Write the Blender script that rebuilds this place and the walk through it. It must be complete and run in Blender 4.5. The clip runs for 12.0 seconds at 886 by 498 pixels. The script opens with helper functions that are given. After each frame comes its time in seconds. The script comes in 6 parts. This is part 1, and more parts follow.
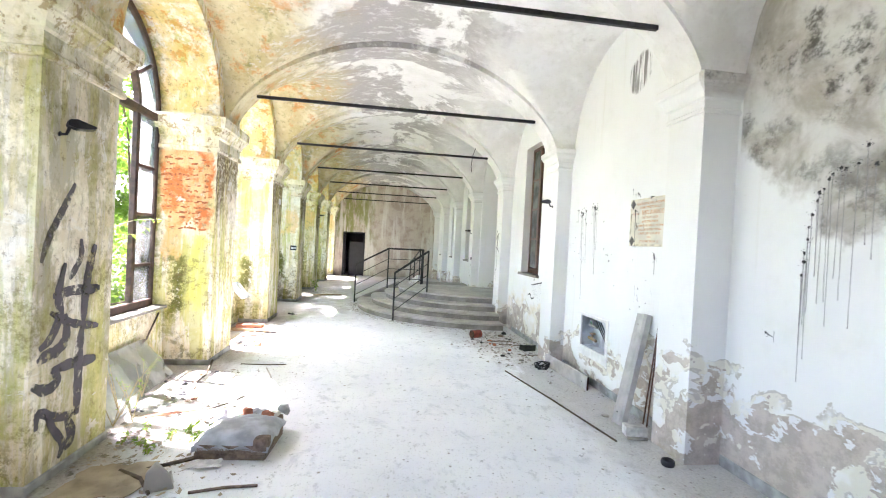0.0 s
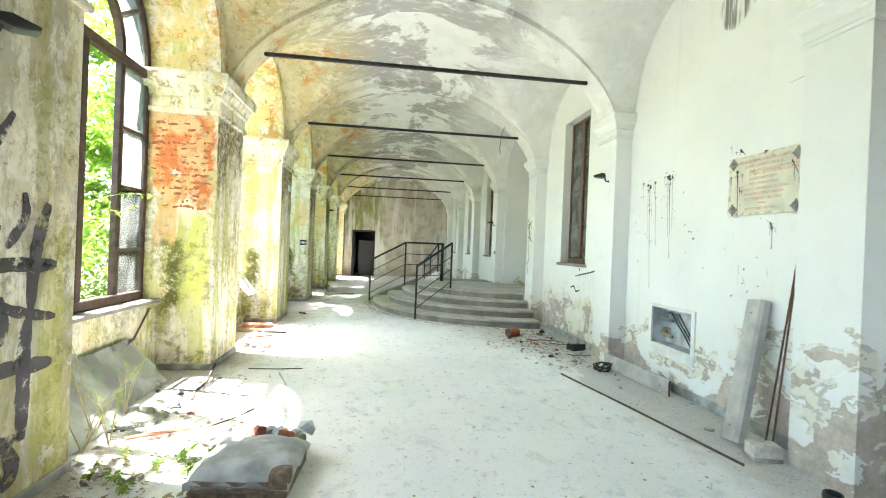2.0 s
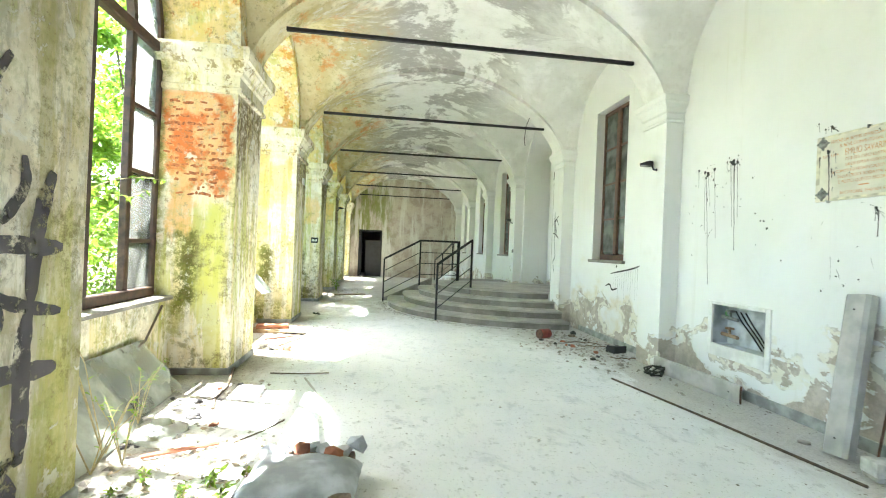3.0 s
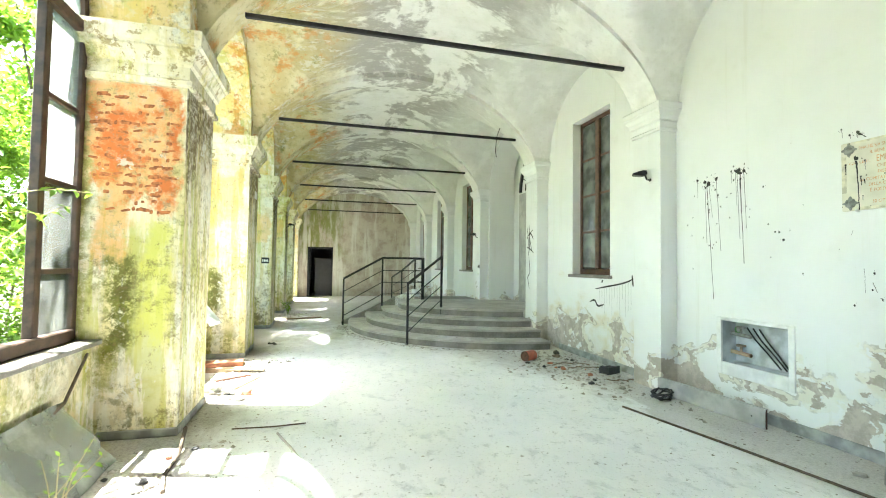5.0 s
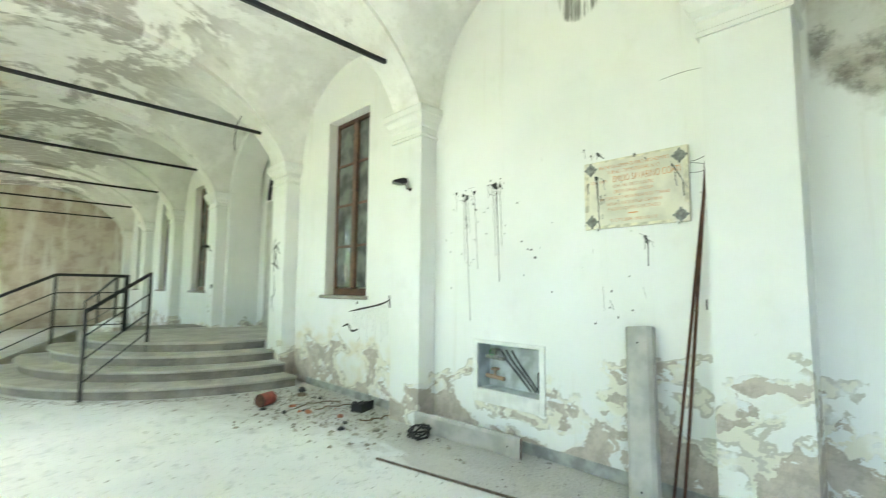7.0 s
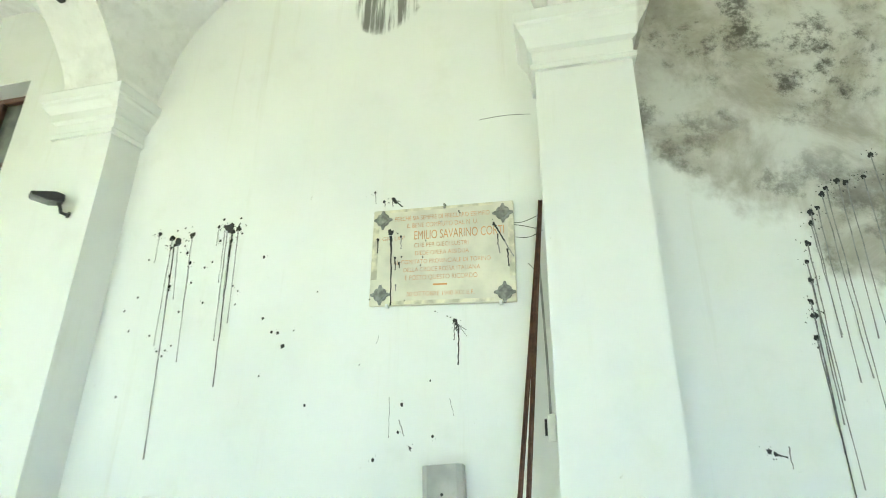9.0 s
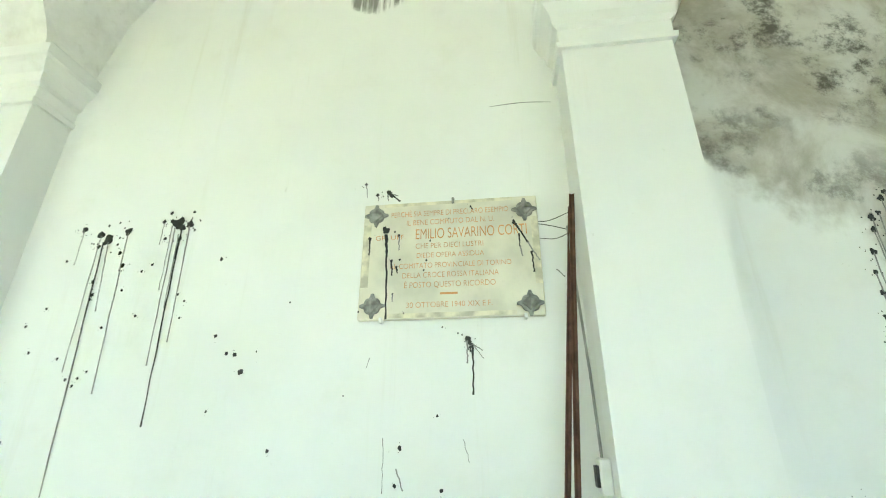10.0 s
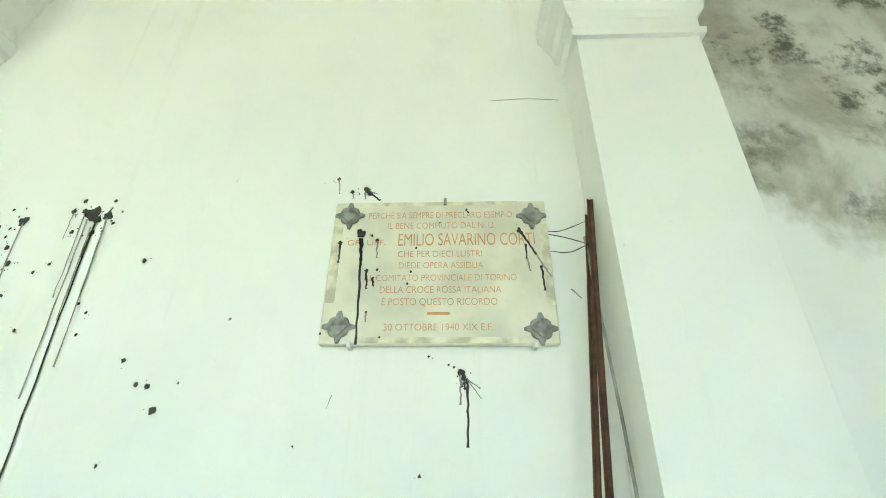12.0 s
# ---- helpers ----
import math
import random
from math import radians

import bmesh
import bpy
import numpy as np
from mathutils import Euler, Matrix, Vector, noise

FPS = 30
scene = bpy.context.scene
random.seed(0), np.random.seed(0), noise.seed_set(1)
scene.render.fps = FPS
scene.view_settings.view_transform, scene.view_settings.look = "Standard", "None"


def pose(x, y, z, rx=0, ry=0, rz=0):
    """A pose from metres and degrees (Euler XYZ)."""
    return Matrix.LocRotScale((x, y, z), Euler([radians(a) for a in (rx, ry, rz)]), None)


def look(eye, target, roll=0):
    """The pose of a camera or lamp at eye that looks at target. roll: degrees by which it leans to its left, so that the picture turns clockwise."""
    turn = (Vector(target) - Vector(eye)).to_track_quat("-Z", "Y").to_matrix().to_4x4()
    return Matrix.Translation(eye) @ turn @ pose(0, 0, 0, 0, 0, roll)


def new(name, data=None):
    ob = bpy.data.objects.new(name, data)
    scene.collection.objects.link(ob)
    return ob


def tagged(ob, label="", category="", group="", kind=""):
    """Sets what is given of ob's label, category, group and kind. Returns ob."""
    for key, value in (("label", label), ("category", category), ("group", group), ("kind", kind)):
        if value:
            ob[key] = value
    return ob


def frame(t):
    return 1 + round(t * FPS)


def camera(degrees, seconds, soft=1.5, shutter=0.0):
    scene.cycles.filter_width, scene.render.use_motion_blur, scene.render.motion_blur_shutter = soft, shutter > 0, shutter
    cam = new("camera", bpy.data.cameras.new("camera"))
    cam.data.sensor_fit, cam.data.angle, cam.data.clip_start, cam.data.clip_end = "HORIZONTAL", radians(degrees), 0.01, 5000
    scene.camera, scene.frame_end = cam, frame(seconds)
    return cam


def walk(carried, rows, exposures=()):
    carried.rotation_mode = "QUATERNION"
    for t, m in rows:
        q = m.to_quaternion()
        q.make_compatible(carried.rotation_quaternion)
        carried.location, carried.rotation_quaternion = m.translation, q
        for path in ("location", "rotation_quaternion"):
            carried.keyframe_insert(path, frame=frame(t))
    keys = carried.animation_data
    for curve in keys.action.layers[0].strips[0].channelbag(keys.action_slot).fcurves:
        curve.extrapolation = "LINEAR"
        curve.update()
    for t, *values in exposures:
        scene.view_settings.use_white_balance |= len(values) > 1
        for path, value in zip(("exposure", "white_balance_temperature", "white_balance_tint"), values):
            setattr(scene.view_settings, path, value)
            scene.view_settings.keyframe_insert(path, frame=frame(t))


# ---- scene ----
cam = camera(89.3, 12.0, soft=1.0, shutter=0.35)
PATH = [
    (0, (0.168, 0.068, 1.654), (0.445, 2.049, 1.632), 3.0),
    (0.5, (0.081, 0.387, 1.611), (0.365, 2.366, 1.598), 2.9),
    (1, (-0.01, 0.653, 1.582), (0.278, 2.632, 1.57), 2.7),
    (1.5, (-0.046, 0.842, 1.483), (0.238, 2.822, 1.474), 2.5),
    (2, (-0.124, 1.036, 1.374), (0.135, 3.019, 1.367), 2.3),
    (2.5, (-0.298, 1.277, 1.29), (-0.044, 3.261, 1.285), 2.3),
    (3, (-0.472, 1.523, 1.254), (-0.209, 3.505, 1.259), 2.3),
    (3.2, (-0.511, 1.609, 1.258), (-0.252, 3.591, 1.291), 2.4),
    (5, (-0.821, 2.163, 1.302), (-0.317, 4.097, 1.377), 0.8),
    (5.5, (-0.75, 2.313, 1.299), (-0.209, 4.237, 1.37), 0.8),
    (6, (-0.582, 2.505, 1.321), (0.11, 4.38, 1.391), 0.4),
    (6.5, (-0.468, 2.73, 1.313), (0.537, 4.457, 1.38), 0.4),
    (7, (-0.238, 2.988, 1.303), (1.163, 4.404, 1.477), 0.5),
    (7.5, (0.033, 3.197, 1.328), (1.647, 4.352, 1.575), 0.2),
    (7.7, (0.129, 3.275, 1.352), (1.812, 4.318, 1.636), 0.3),
    (9.3, (0.944, 3.832, 1.350), (2.797, 4.204, 2.010), 0.3),
    (9.5, (1.019, 3.885, 1.348), (2.863, 4.233, 2.040), 0.1),
    (10, (1.191, 4.042, 1.336), (3.024, 4.281, 2.100), 0.0),
    (10.5, (1.348, 4.145, 1.359), (3.181, 4.263, 2.151), -0.2),
    (11, (1.463, 4.141, 1.382), (3.278, 4.231, 2.217), -0.3),
    (11.5, (1.514, 4.149, 1.389), (3.293, 4.225, 2.299), -0.1),
    (12, (1.533, 4.173, 1.390), (3.312, 4.237, 2.302), 0.4),
]
EXPOSURES = [(0.0, 4.18, 6000, 29.0), (0.6, 4.06, 6050, 22.0), (1.6, 4.02, 6150, 13.0), (3.0, 3.95, 6250, 9.0), (7.0, 3.95, 6300, 4.5), (12.0, 3.9, 6300, 2.5)]
walk(cam, [(t, look(eye, target, roll)) for t, eye, target, roll in PATH], EXPOSURES)

# ---- world, sun, sky ----
SUN_DIR = Vector((1.95, -0.5, -4.0)).normalized()
world = bpy.data.worlds.new("world")
scene.world = world
world.use_nodes = True
wn = world.node_tree
sky = wn.nodes.new("ShaderNodeTexSky")
sky.sky_type = "NISHITA"
sky.sun_disc = False
sky.sun_elevation = math.asin(-SUN_DIR.z)
sky.sun_rotation = math.atan2(-SUN_DIR.x, -SUN_DIR.y)
sky.air_density, sky.dust_density = 1.0, 2.0
wn.links.new(sky.outputs[0], wn.nodes["Background"].inputs[0])
wn.nodes["Background"].inputs[1].default_value = 0.15
sun = new("sun", bpy.data.lights.new("sun", "SUN"))
sun.data.energy, sun.data.angle, sun.data.color = 5.0, radians(0.6), (1.0, 0.96, 0.88)
sun.matrix_world = look((0, 0, 0), SUN_DIR)


# ---- material helpers ----
class Nodes:
    """A small builder for node materials; coordinates are world metres unless an object's own are asked for."""

    def __init__(self, name, local=False):
        self.mat = bpy.data.materials.new(name)
        self.mat.use_nodes = True
        self.nt = self.mat.node_tree
        self.b = self.nt.nodes["Principled BSDF"]
        if local:
            self.pos = self.nt.nodes.new("ShaderNodeTexCoord").outputs["Object"]
        else:
            self.pos = self.nt.nodes.new("ShaderNodeNewGeometry").outputs["Position"]
        sep = self.nt.nodes.new("ShaderNodeSeparateXYZ")
        self.nt.links.new(self.pos, sep.inputs[0])
        self.x, self.y, self.z = sep.outputs

    def put(self, socket, value):
        if isinstance(value, bpy.types.NodeSocket):
            self.nt.links.new(value, socket)
        elif isinstance(value, (tuple, list)):
            socket.default_value = (*value, 1.0) if len(value) == 3 and len(socket.default_value) == 4 else value
        else:
            socket.default_value = value

    def math(self, op, a, b=0.0, c=0.0):
        n = self.nt.nodes.new("ShaderNodeMath")
        n.operation = op
        for i, v in enumerate((a, b, c)):
            self.put(n.inputs[i], v)
        return n.outputs[0]

    def scaled(self, sx, sy, sz):
        n = self.nt.nodes.new("ShaderNodeVectorMath")
        n.operation = "MULTIPLY"
        self.put(n.inputs[0], self.pos)
        n.inputs[1].default_value = (sx, sy, sz)
        return n.outputs[0]

    def noise(self, scale, detail=5.0, rough=0.55, stretch=None, warp=0.0):
        n = self.nt.nodes.new("ShaderNodeTexNoise")
        self.put(n.inputs["Vector"], self.scaled(*stretch) if stretch else self.pos)
        n.inputs["Scale"].default_value, n.inputs["Detail"].default_value = scale, detail
        n.inputs["Roughness"].default_value, n.inputs["Distortion"].default_value = rough, warp
        return n.outputs[0]

    def voronoi(self, scale, feature="F1", out=0):
        n = self.nt.nodes.new("ShaderNodeTexVoronoi")
        n.feature = feature
        self.put(n.inputs["Vector"], self.pos)
        n.inputs["Scale"].default_value = scale
        return n.outputs[out]

    def step(self, v, lo, hi, a=0.0, b=1.0):
        n = self.nt.nodes.new("ShaderNodeMapRange")
        n.interpolation_type = "SMOOTHSTEP"
        for i, q in enumerate((v, lo, hi, a, b)):
            self.put(n.inputs[i], q)
        return n.outputs[0]

    def mix(self, f, a, b):
        n = self.nt.nodes.new("ShaderNodeMix")
        n.data_type = "RGBA"
        self.put(n.inputs[0], f), self.put(n.inputs[6], a), self.put(n.inputs[7], b)
        return n.outputs[2]

    def mul(self, a, *bs):
        for b in bs:
            a = self.math("MULTIPLY", a, b)
        return a

    def blob(self, y, z, ry, rz, wob):
        """1 inside an uneven patch round (y, z) of a wall, 0 outside; wob is a noise that frays it."""
        dy = self.math("DIVIDE", self.math("SUBTRACT", self.y, y), ry)
        dz = self.math("DIVIDE", self.math("SUBTRACT", self.z, z), rz)
        d = self.math("ADD", self.math("MULTIPLY", dy, dy), self.math("MULTIPLY", dz, dz))
        d = self.math("ADD", d, self.math("MULTIPLY", self.math("SUBTRACT", wob, 0.5), 2.4))
        return self.step(d, 0.75, 1.15, 1.0, 0.0)

    def done(self, color, rough=0.8, metal=0.0, bump=None, strength=0.3, distance=0.01, spec=0.5):
        self.put(self.b.inputs["Base Color"], color)
        self.put(self.b.inputs["Roughness"], rough)
        self.put(self.b.inputs["Metallic"], metal)
        self.put(self.b.inputs["Specular IOR Level"], spec)
        if bump is not None:
            n = self.nt.nodes.new("ShaderNodeBump")
            n.inputs["Strength"].default_value, n.inputs["Distance"].default_value = strength, distance
            self.put(n.inputs["Height"], bump)
            self.nt.links.new(n.outputs[0], self.b.inputs["Normal"])
        return self.mat


def plain(name, color, rough=0.7, metal=0.0, vary=0.25, scale=9.0, bump=0.15, local=False, spec=0.5):
    n = Nodes(name, local)
    f = n.noise(scale, 6)
    g = n.noise(scale * 8, 3)
    dark = tuple(c * (1 - vary) for c in color)
    light = tuple(min(1.0, c * (1 + vary * 0.5)) for c in color)
    c = n.mix(n.step(f, 0.35, 0.65), dark, light)
    c = n.mix(n.mul(n.step(g, 0.5, 0.8), 0.35), c, dark)
    return n.done(c, n.step(f, 0.2, 0.8, rough - 0.08, min(1.0, rough + 0.1)), metal, g, bump, 0.004, spec)


def right_plaster():
    n = Nodes("white_wall_plaster")
    big, mid, fine = n.noise(0.7, 4), n.noise(3.2, 7, 0.6), n.noise(30, 4)
    c = n.mix(n.step(big, 0.35, 0.7), (0.83, 0.84, 0.82), (0.78, 0.79, 0.76))
    c = n.mix(n.mul(n.step(mid, 0.55, 0.8), 0.3), c, (0.66, 0.66, 0.60))
    c = n.mix(n.mul(n.step(n.noise(1.0, 8, 0.7, (9.0, 9.0, 0.5)), 0.56, 0.72), 0.22), c, (0.60, 0.58, 0.48))
    c = n.mix(n.mul(n.step(n.noise(22, 9, 0.8), 0.64, 0.70), 0.5), c, (0.45, 0.43, 0.38))
    # flaked paint low down: an undercoat of cream, then bare render
    rise = n.math("ADD", n.step(n.y, 4.2, 5.0, 0.16, -0.14), n.step(n.y, 6.4, 7.0, 0.0, 0.16))
    edge = n.math("SUBTRACT", n.math("ADD", n.z, n.math("MULTIPLY", n.math("SUBTRACT", n.noise(2.0, 9, 0.52, (1.0, 1.0, 1.5), 0.45), 0.5), 2.3)), rise)
    damp = n.mul(n.step(n.y, 6.5, 6.9), n.step(n.y, 9.0, 9.3, 1.0, 0.0), n.step(n.math("SUBTRACT", edge, 0.2), 0.25, 0.75, 1.0, 0.0))
    c = n.mix(n.mul(damp, n.step(n.noise(3.5, 8, 0.7), 0.36, 0.6), 0.75), c, (0.66, 0.58, 0.38))
    rim = n.step(edge, 0.50, 0.52, 1.0, 0.0)
    under = n.step(edge, 0.45, 0.47, 1.0, 0.0)
    bare = n.step(n.math("ADD", edge, n.math("MULTIPLY", n.math("SUBTRACT", n.noise(4.0, 7, 0.6), 0.5), 1.0)), 0.36, 0.38, 1.0, 0.0)
    tan = n.mix(n.step(n.noise(7, 9, 0.75), 0.4, 0.62), (0.38, 0.33, 0.275), (0.54, 0.48, 0.41))
    c = n.mix(n.mul(rim, n.step(n.noise(3.0, 6), 0.44, 0.52), 0.8), c, (0.47, 0.44, 0.37))
    c = n.mix(n.mul(under, n.step(n.noise(3.0, 6), 0.40, 0.50, 0.3, 0.8)), c, (0.77, 0.75, 0.64))
    c = n.mix(n.mul(bare, 0.92), c, tan)
    island = n.step(n.math("ADD", n.noise(4.0, 6, 0.6, (1.0, 1.0, 1.6), 0.4), n.math("MULTIPLY", n.z, 0.12)), 0.60, 0.615)
    c = n.mix(n.mul(bare, island, 0.9), c, (0.79, 0.81, 0.80))
    # black mould
    line = n.math("SUBTRACT", n.math("ADD", n.z, n.math("MULTIPLY", n.math("SUBTRACT", n.noise(2.2, 8, 0.62), 0.5), 0.9)), n.math("MULTIPLY", n.math("MAXIMUM", n.y, 2.55), 0.84))
    field = n.mul(n.step(line, -0.30, -0.10), n.step(n.y, 3.26, 3.28, 1.0, 0.0))
    drip = n.step(n.noise(1.0, 6, 0.6, (22.0, 22.0, 1.6)), 0.42, 0.58)
    spot = n.mul(n.blob(4.60, 3.62, 0.22, 0.22, n.noise(2.6, 8, 0.65)), drip)
    cloud = n.step(n.noise(2.1, 9, 0.66, None, 0.5), 0.36, 0.64)
    speck = n.step(n.noise(6.5, 9, 0.75), 0.46, 0.62)
    c = n.mix(n.mul(field, n.math("ADD", 0.35, n.math("MULTIPLY", cloud, 0.55))), c, (0.33, 0.30, 0.24))
    c = n.mix(n.mul(field, n.step(n.noise(1.8, 8, 0.68), 0.46, 0.60), speck, 0.9), c, (0.06, 0.055, 0.045))
    edge_dark = n.mul(n.step(line, -0.27, -0.12), n.step(line, -0.05, 0.30, 1.0, 0.0), n.step(n.noise(3.0, 8, 0.7), 0.47, 0.6), n.step(n.y, 3.26, 3.28, 1.0, 0.0))
    c = n.mix(n.mul(edge_dark, 0.7), c, (0.09, 0.085, 0.07))
    c = n.mix(n.mul(spot, 0.85), c, (0.12, 0.115, 0.10))
    height = n.math("ADD", n.math("MULTIPLY", fine, 0.25), n.math("ADD", n.math("MULTIPLY", under, -0.8), n.math("MULTIPLY", bare, -0.9)))
    return n.done(c, 0.62, 0.0, height, 0.35, 0.006, 0.35)


def left_plaster():
    n = Nodes("mossy_wall_plaster")
    big, mid, fine = n.noise(1.1, 6, 0.6), n.noise(4.5, 9, 0.68), n.noise(42, 6, 0.7)
    rag = n.noise(3.4, 10, 0.72, None, 0.3)
    grain = n.noise(17, 10, 0.8)
    streak = n.noise(1.0, 8, 0.65, (6.0, 6.0, 0.5))
    run = n.noise(1.0, 8, 0.7, (17.0, 17.0, 1.1))
    drip = n.noise(1.0, 9, 0.72, (30.0, 30.0, 2.2))
    past = n.step(n.y, 3.8, 4.6)
    xr = n.math("ADD", n.x, n.math("MULTIPLY", n.math("SUBTRACT", rag, 0.5), 0.34))
    zr = n.math("ADD", n.z, n.math("MULTIPLY", n.math("SUBTRACT", n.noise(2.6, 10, 0.7, (1.6, 1.6, 0.8)), 0.5), 0.9))
    jamb = n.step(n.x, -1.886, -1.883, 1.0, 0.0)

    def area(x0, x1, z0, z1, soft=0.05):
        return n.mul(n.step(xr, x0, x0 + soft), n.step(xr, x1 - soft, x1, 1.0, 0.0), n.step(zr, z0, z0 + soft * 2), n.step(zr, z1 - soft, z1, 1.0, 0.0))

    # lime wash in several worn coats
    c = n.mix(n.step(mid, 0.42, 0.58), (0.86, 0.81, 0.66), (0.70, 0.63, 0.46))
    c = n.mix(n.mul(n.step(n.noise(2.8, 9, 0.7, None, 0.6), 0.51, 0.55), 0.6), c, (0.80, 0.78, 0.70))
    c = n.mix(n.mul(n.step(n.noise(1.6, 10, 0.7, (2.0, 2.0, 0.8), 0.4), 0.52, 0.57), n.step(past, 0, 1, 0.75, 0.25)), c, (0.50, 0.46, 0.36))
    near = n.step(n.y, 3.8, 4.6, 1.0, 0.0)
    c = n.mix(n.mul(near, n.step(n.noise(2.4, 10, 0.72, (1.5, 1.5, 0.7)), 0.48, 0.56), 0.6), c, (0.33, 0.30, 0.16))
    c = n.mix(n.mul(near, n.step(n.noise(1.0, 8, 0.66, (4.5, 4.5, 0.6)), 0.50, 0.56), 0.55), c, (0.34, 0.31, 0.10))
    # mustard and yellow-green runs of algae
    c = n.mix(n.mul(n.step(streak, 0.47, 0.57), n.step(past, 0, 1, 0.35, 0.58)), c, (0.63, 0.52, 0.16))
    c = n.mix(n.mul(n.step(n.noise(1.3, 9, 0.68, (3.0, 3.0, 0.4)), 0.53, 0.59), n.step(past, 0, 1, 0.40, 0.60)), c, (0.45, 0.46, 0.075))
    c = n.mix(n.mul(n.step(run, 0.57, 0.63), 0.35), c, (0.42, 0.36, 0.12))
    # arches above the caps: yellow wash, orange and rust where it has worn
    above = n.step(n.z, 3.05, 3.08)
    c = n.mix(n.mul(above, n.step(mid, 0.42, 0.56), 0.7), c, (0.76, 0.58, 0.22))
    c = n.mix(n.mul(above, n.step(n.noise(2.3, 10, 0.74), 0.54, 0.59), 0.75), c, (0.62, 0.27, 0.05))
    c = n.mix(n.mul(above, n.step(n.noise(3.7, 10, 0.76), 0.59, 0.63), 0.8), c, (0.40, 0.12, 0.03))
    # red coat on the pier that faces the first large window
    red_pier = n.mul(jamb, n.step(n.y, 5.90, 5.92), n.step(n.y, 6.80, 6.84, 1.0, 0.0))
    worn = n.step(n.math("ADD", grain, n.math("MULTIPLY", mid, 0.6)), 0.78, 0.98, 1.0, 0.5)
    other = n.mul(jamb, n.step(n.y, 6.84, 6.9), n.step(n.noise(1.5, 5), 0.45, 0.55))
    upper = area(-2.54, -1.90, 1.72, 2.80)
    flank = area(-2.50, -2.20, 1.15, 2.1, 0.08)
    pinkish = area(-2.4, -1.90, 1.45, 2.0, 0.1)
    c = n.mix(n.mul(red_pier, pinkish, 0.6), c, (0.86, 0.74, 0.52))
    c = n.mix(n.mul(red_pier, flank, worn, 0.75), c, (0.70, 0.36, 0.09))
    c = n.mix(n.mul(red_pier, upper, worn, n.step(n.z, 2.63, 2.645, 1.0, 0.0)), c, n.mix(n.step(mid, 0.42, 0.58), (0.64, 0.19, 0.055), (0.80, 0.47, 0.22)))
    c = n.mix(n.mul(other, upper, worn, 0.6), c, (0.72, 0.45, 0.13))
    lime = area(-2.20, -1.90, 0.65, 1.70, 0.10)
    c = n.mix(n.mul(red_pier, lime, 0.7), c, (0.66, 0.64, 0.12))
    # dark moss spreading from the foot and down the corners
    moss = n.mul(jamb, n.math("MAXIMUM", area(-2.44, -2.14, 0.45, 1.30, 0.10), n.mul(n.step(zr, 0.15, 0.6, 1.0, 0.0), n.step(rag, 0.52, 0.58), 0.7)))
    c = n.mix(n.mul(moss, n.step(n.math("ADD", grain, n.math("MULTIPLY", rag, 0.7)), 0.72, 0.86)), c, (0.11, 0.11, 0.025))
    c = n.mix(n.mul(jamb, n.step(xr, -2.56, -2.47, 1.0, 0.0), n.step(grain, 0.42, 0.52), 0.65), c, (0.25, 0.27, 0.05))
    # brown grime that runs down from under the caps on the corridor's side
    face = n.step(n.x, -1.886, -1.883)
    soot = n.mul(face, n.step(n.math("ADD", n.z, n.math("MULTIPLY", n.math("SUBTRACT", n.noise(1.6, 9, 0.7, (2.2, 2.2, 1.0)), 0.5), 2.6)), 1.9, 2.3), n.step(n.z, 2.66, 2.7, 1.0, 0.0), past)
    c = n.mix(n.mul(soot, n.step(grain, 0.38, 0.54), 0.9), c, (0.13, 0.085, 0.035))
    c = n.mix(n.mul(face, past, n.step(n.noise(1.0, 9, 0.7, (7.0, 7.0, 0.8)), 0.54, 0.60), 0.6), c, (0.40, 0.39, 0.10))
    # algae, grime and black specks all over
    low = n.step(n.z, 0.2, 2.6, 1.0, 0.35)
    alga = n.mul(n.step(n.math("ADD", n.noise(2.2, 10, 0.74), n.math("MULTIPLY", streak, 0.35)), 0.66, 0.74), low)
    c = n.mix(n.mul(alga, n.step(grain, 0.40, 0.54), 0.55), c, (0.27, 0.29, 0.05))
    cluster = n.step(n.math("ADD", n.noise(1.9, 7, 0.64), n.math("MULTIPLY", streak, 0.3)), 0.61, 0.70)
    c = n.mix(n.mul(cluster, n.step(grain, 0.48, 0.56), low, 0.55), c, (0.16, 0.13, 0.05))
    c = n.mix(n.mul(n.step(grain, 0.57, 0.61), 0.55), c, (0.20, 0.14, 0.06))
    c = n.mix(n.mul(n.step(drip, 0.62, 0.68), 0.2), c, (0.25, 0.18, 0.08))
    ledge = n.mul(n.step(n.z, 2.60, 2.66), n.step(n.z, 3.08, 3.12, 1.0, 0.0))
    c = n.mix(n.mul(ledge, n.step(rag, 0.42, 0.6), 0.75), c, (0.84, 0.79, 0.62))
    c = n.mix(n.mul(ledge, n.step(n.noise(7, 9, 0.75), 0.55, 0.6), 0.8), c, (0.30, 0.22, 0.09))
    peel = n.mul(n.step(n.noise(5.0, 9, 0.68, None, 0.4), 0.60, 0.62), n.step(big, 0.45, 0.55))
    c = n.mix(n.mul(peel, 0.7), c, n.mix(fine, (0.62, 0.61, 0.54), (0.84, 0.83, 0.77)))
    height = n.math("ADD", n.math("MULTIPLY", fine, 0.3), n.math("ADD", n.math("MULTIPLY", grain, 0.5), n.math("ADD", n.math("MULTIPLY", peel, -0.8), n.math("MULTIPLY", mid, 0.6))))
    return n.done(c, 0.88, 0.0, height, 0.7, 0.010, 0.2)


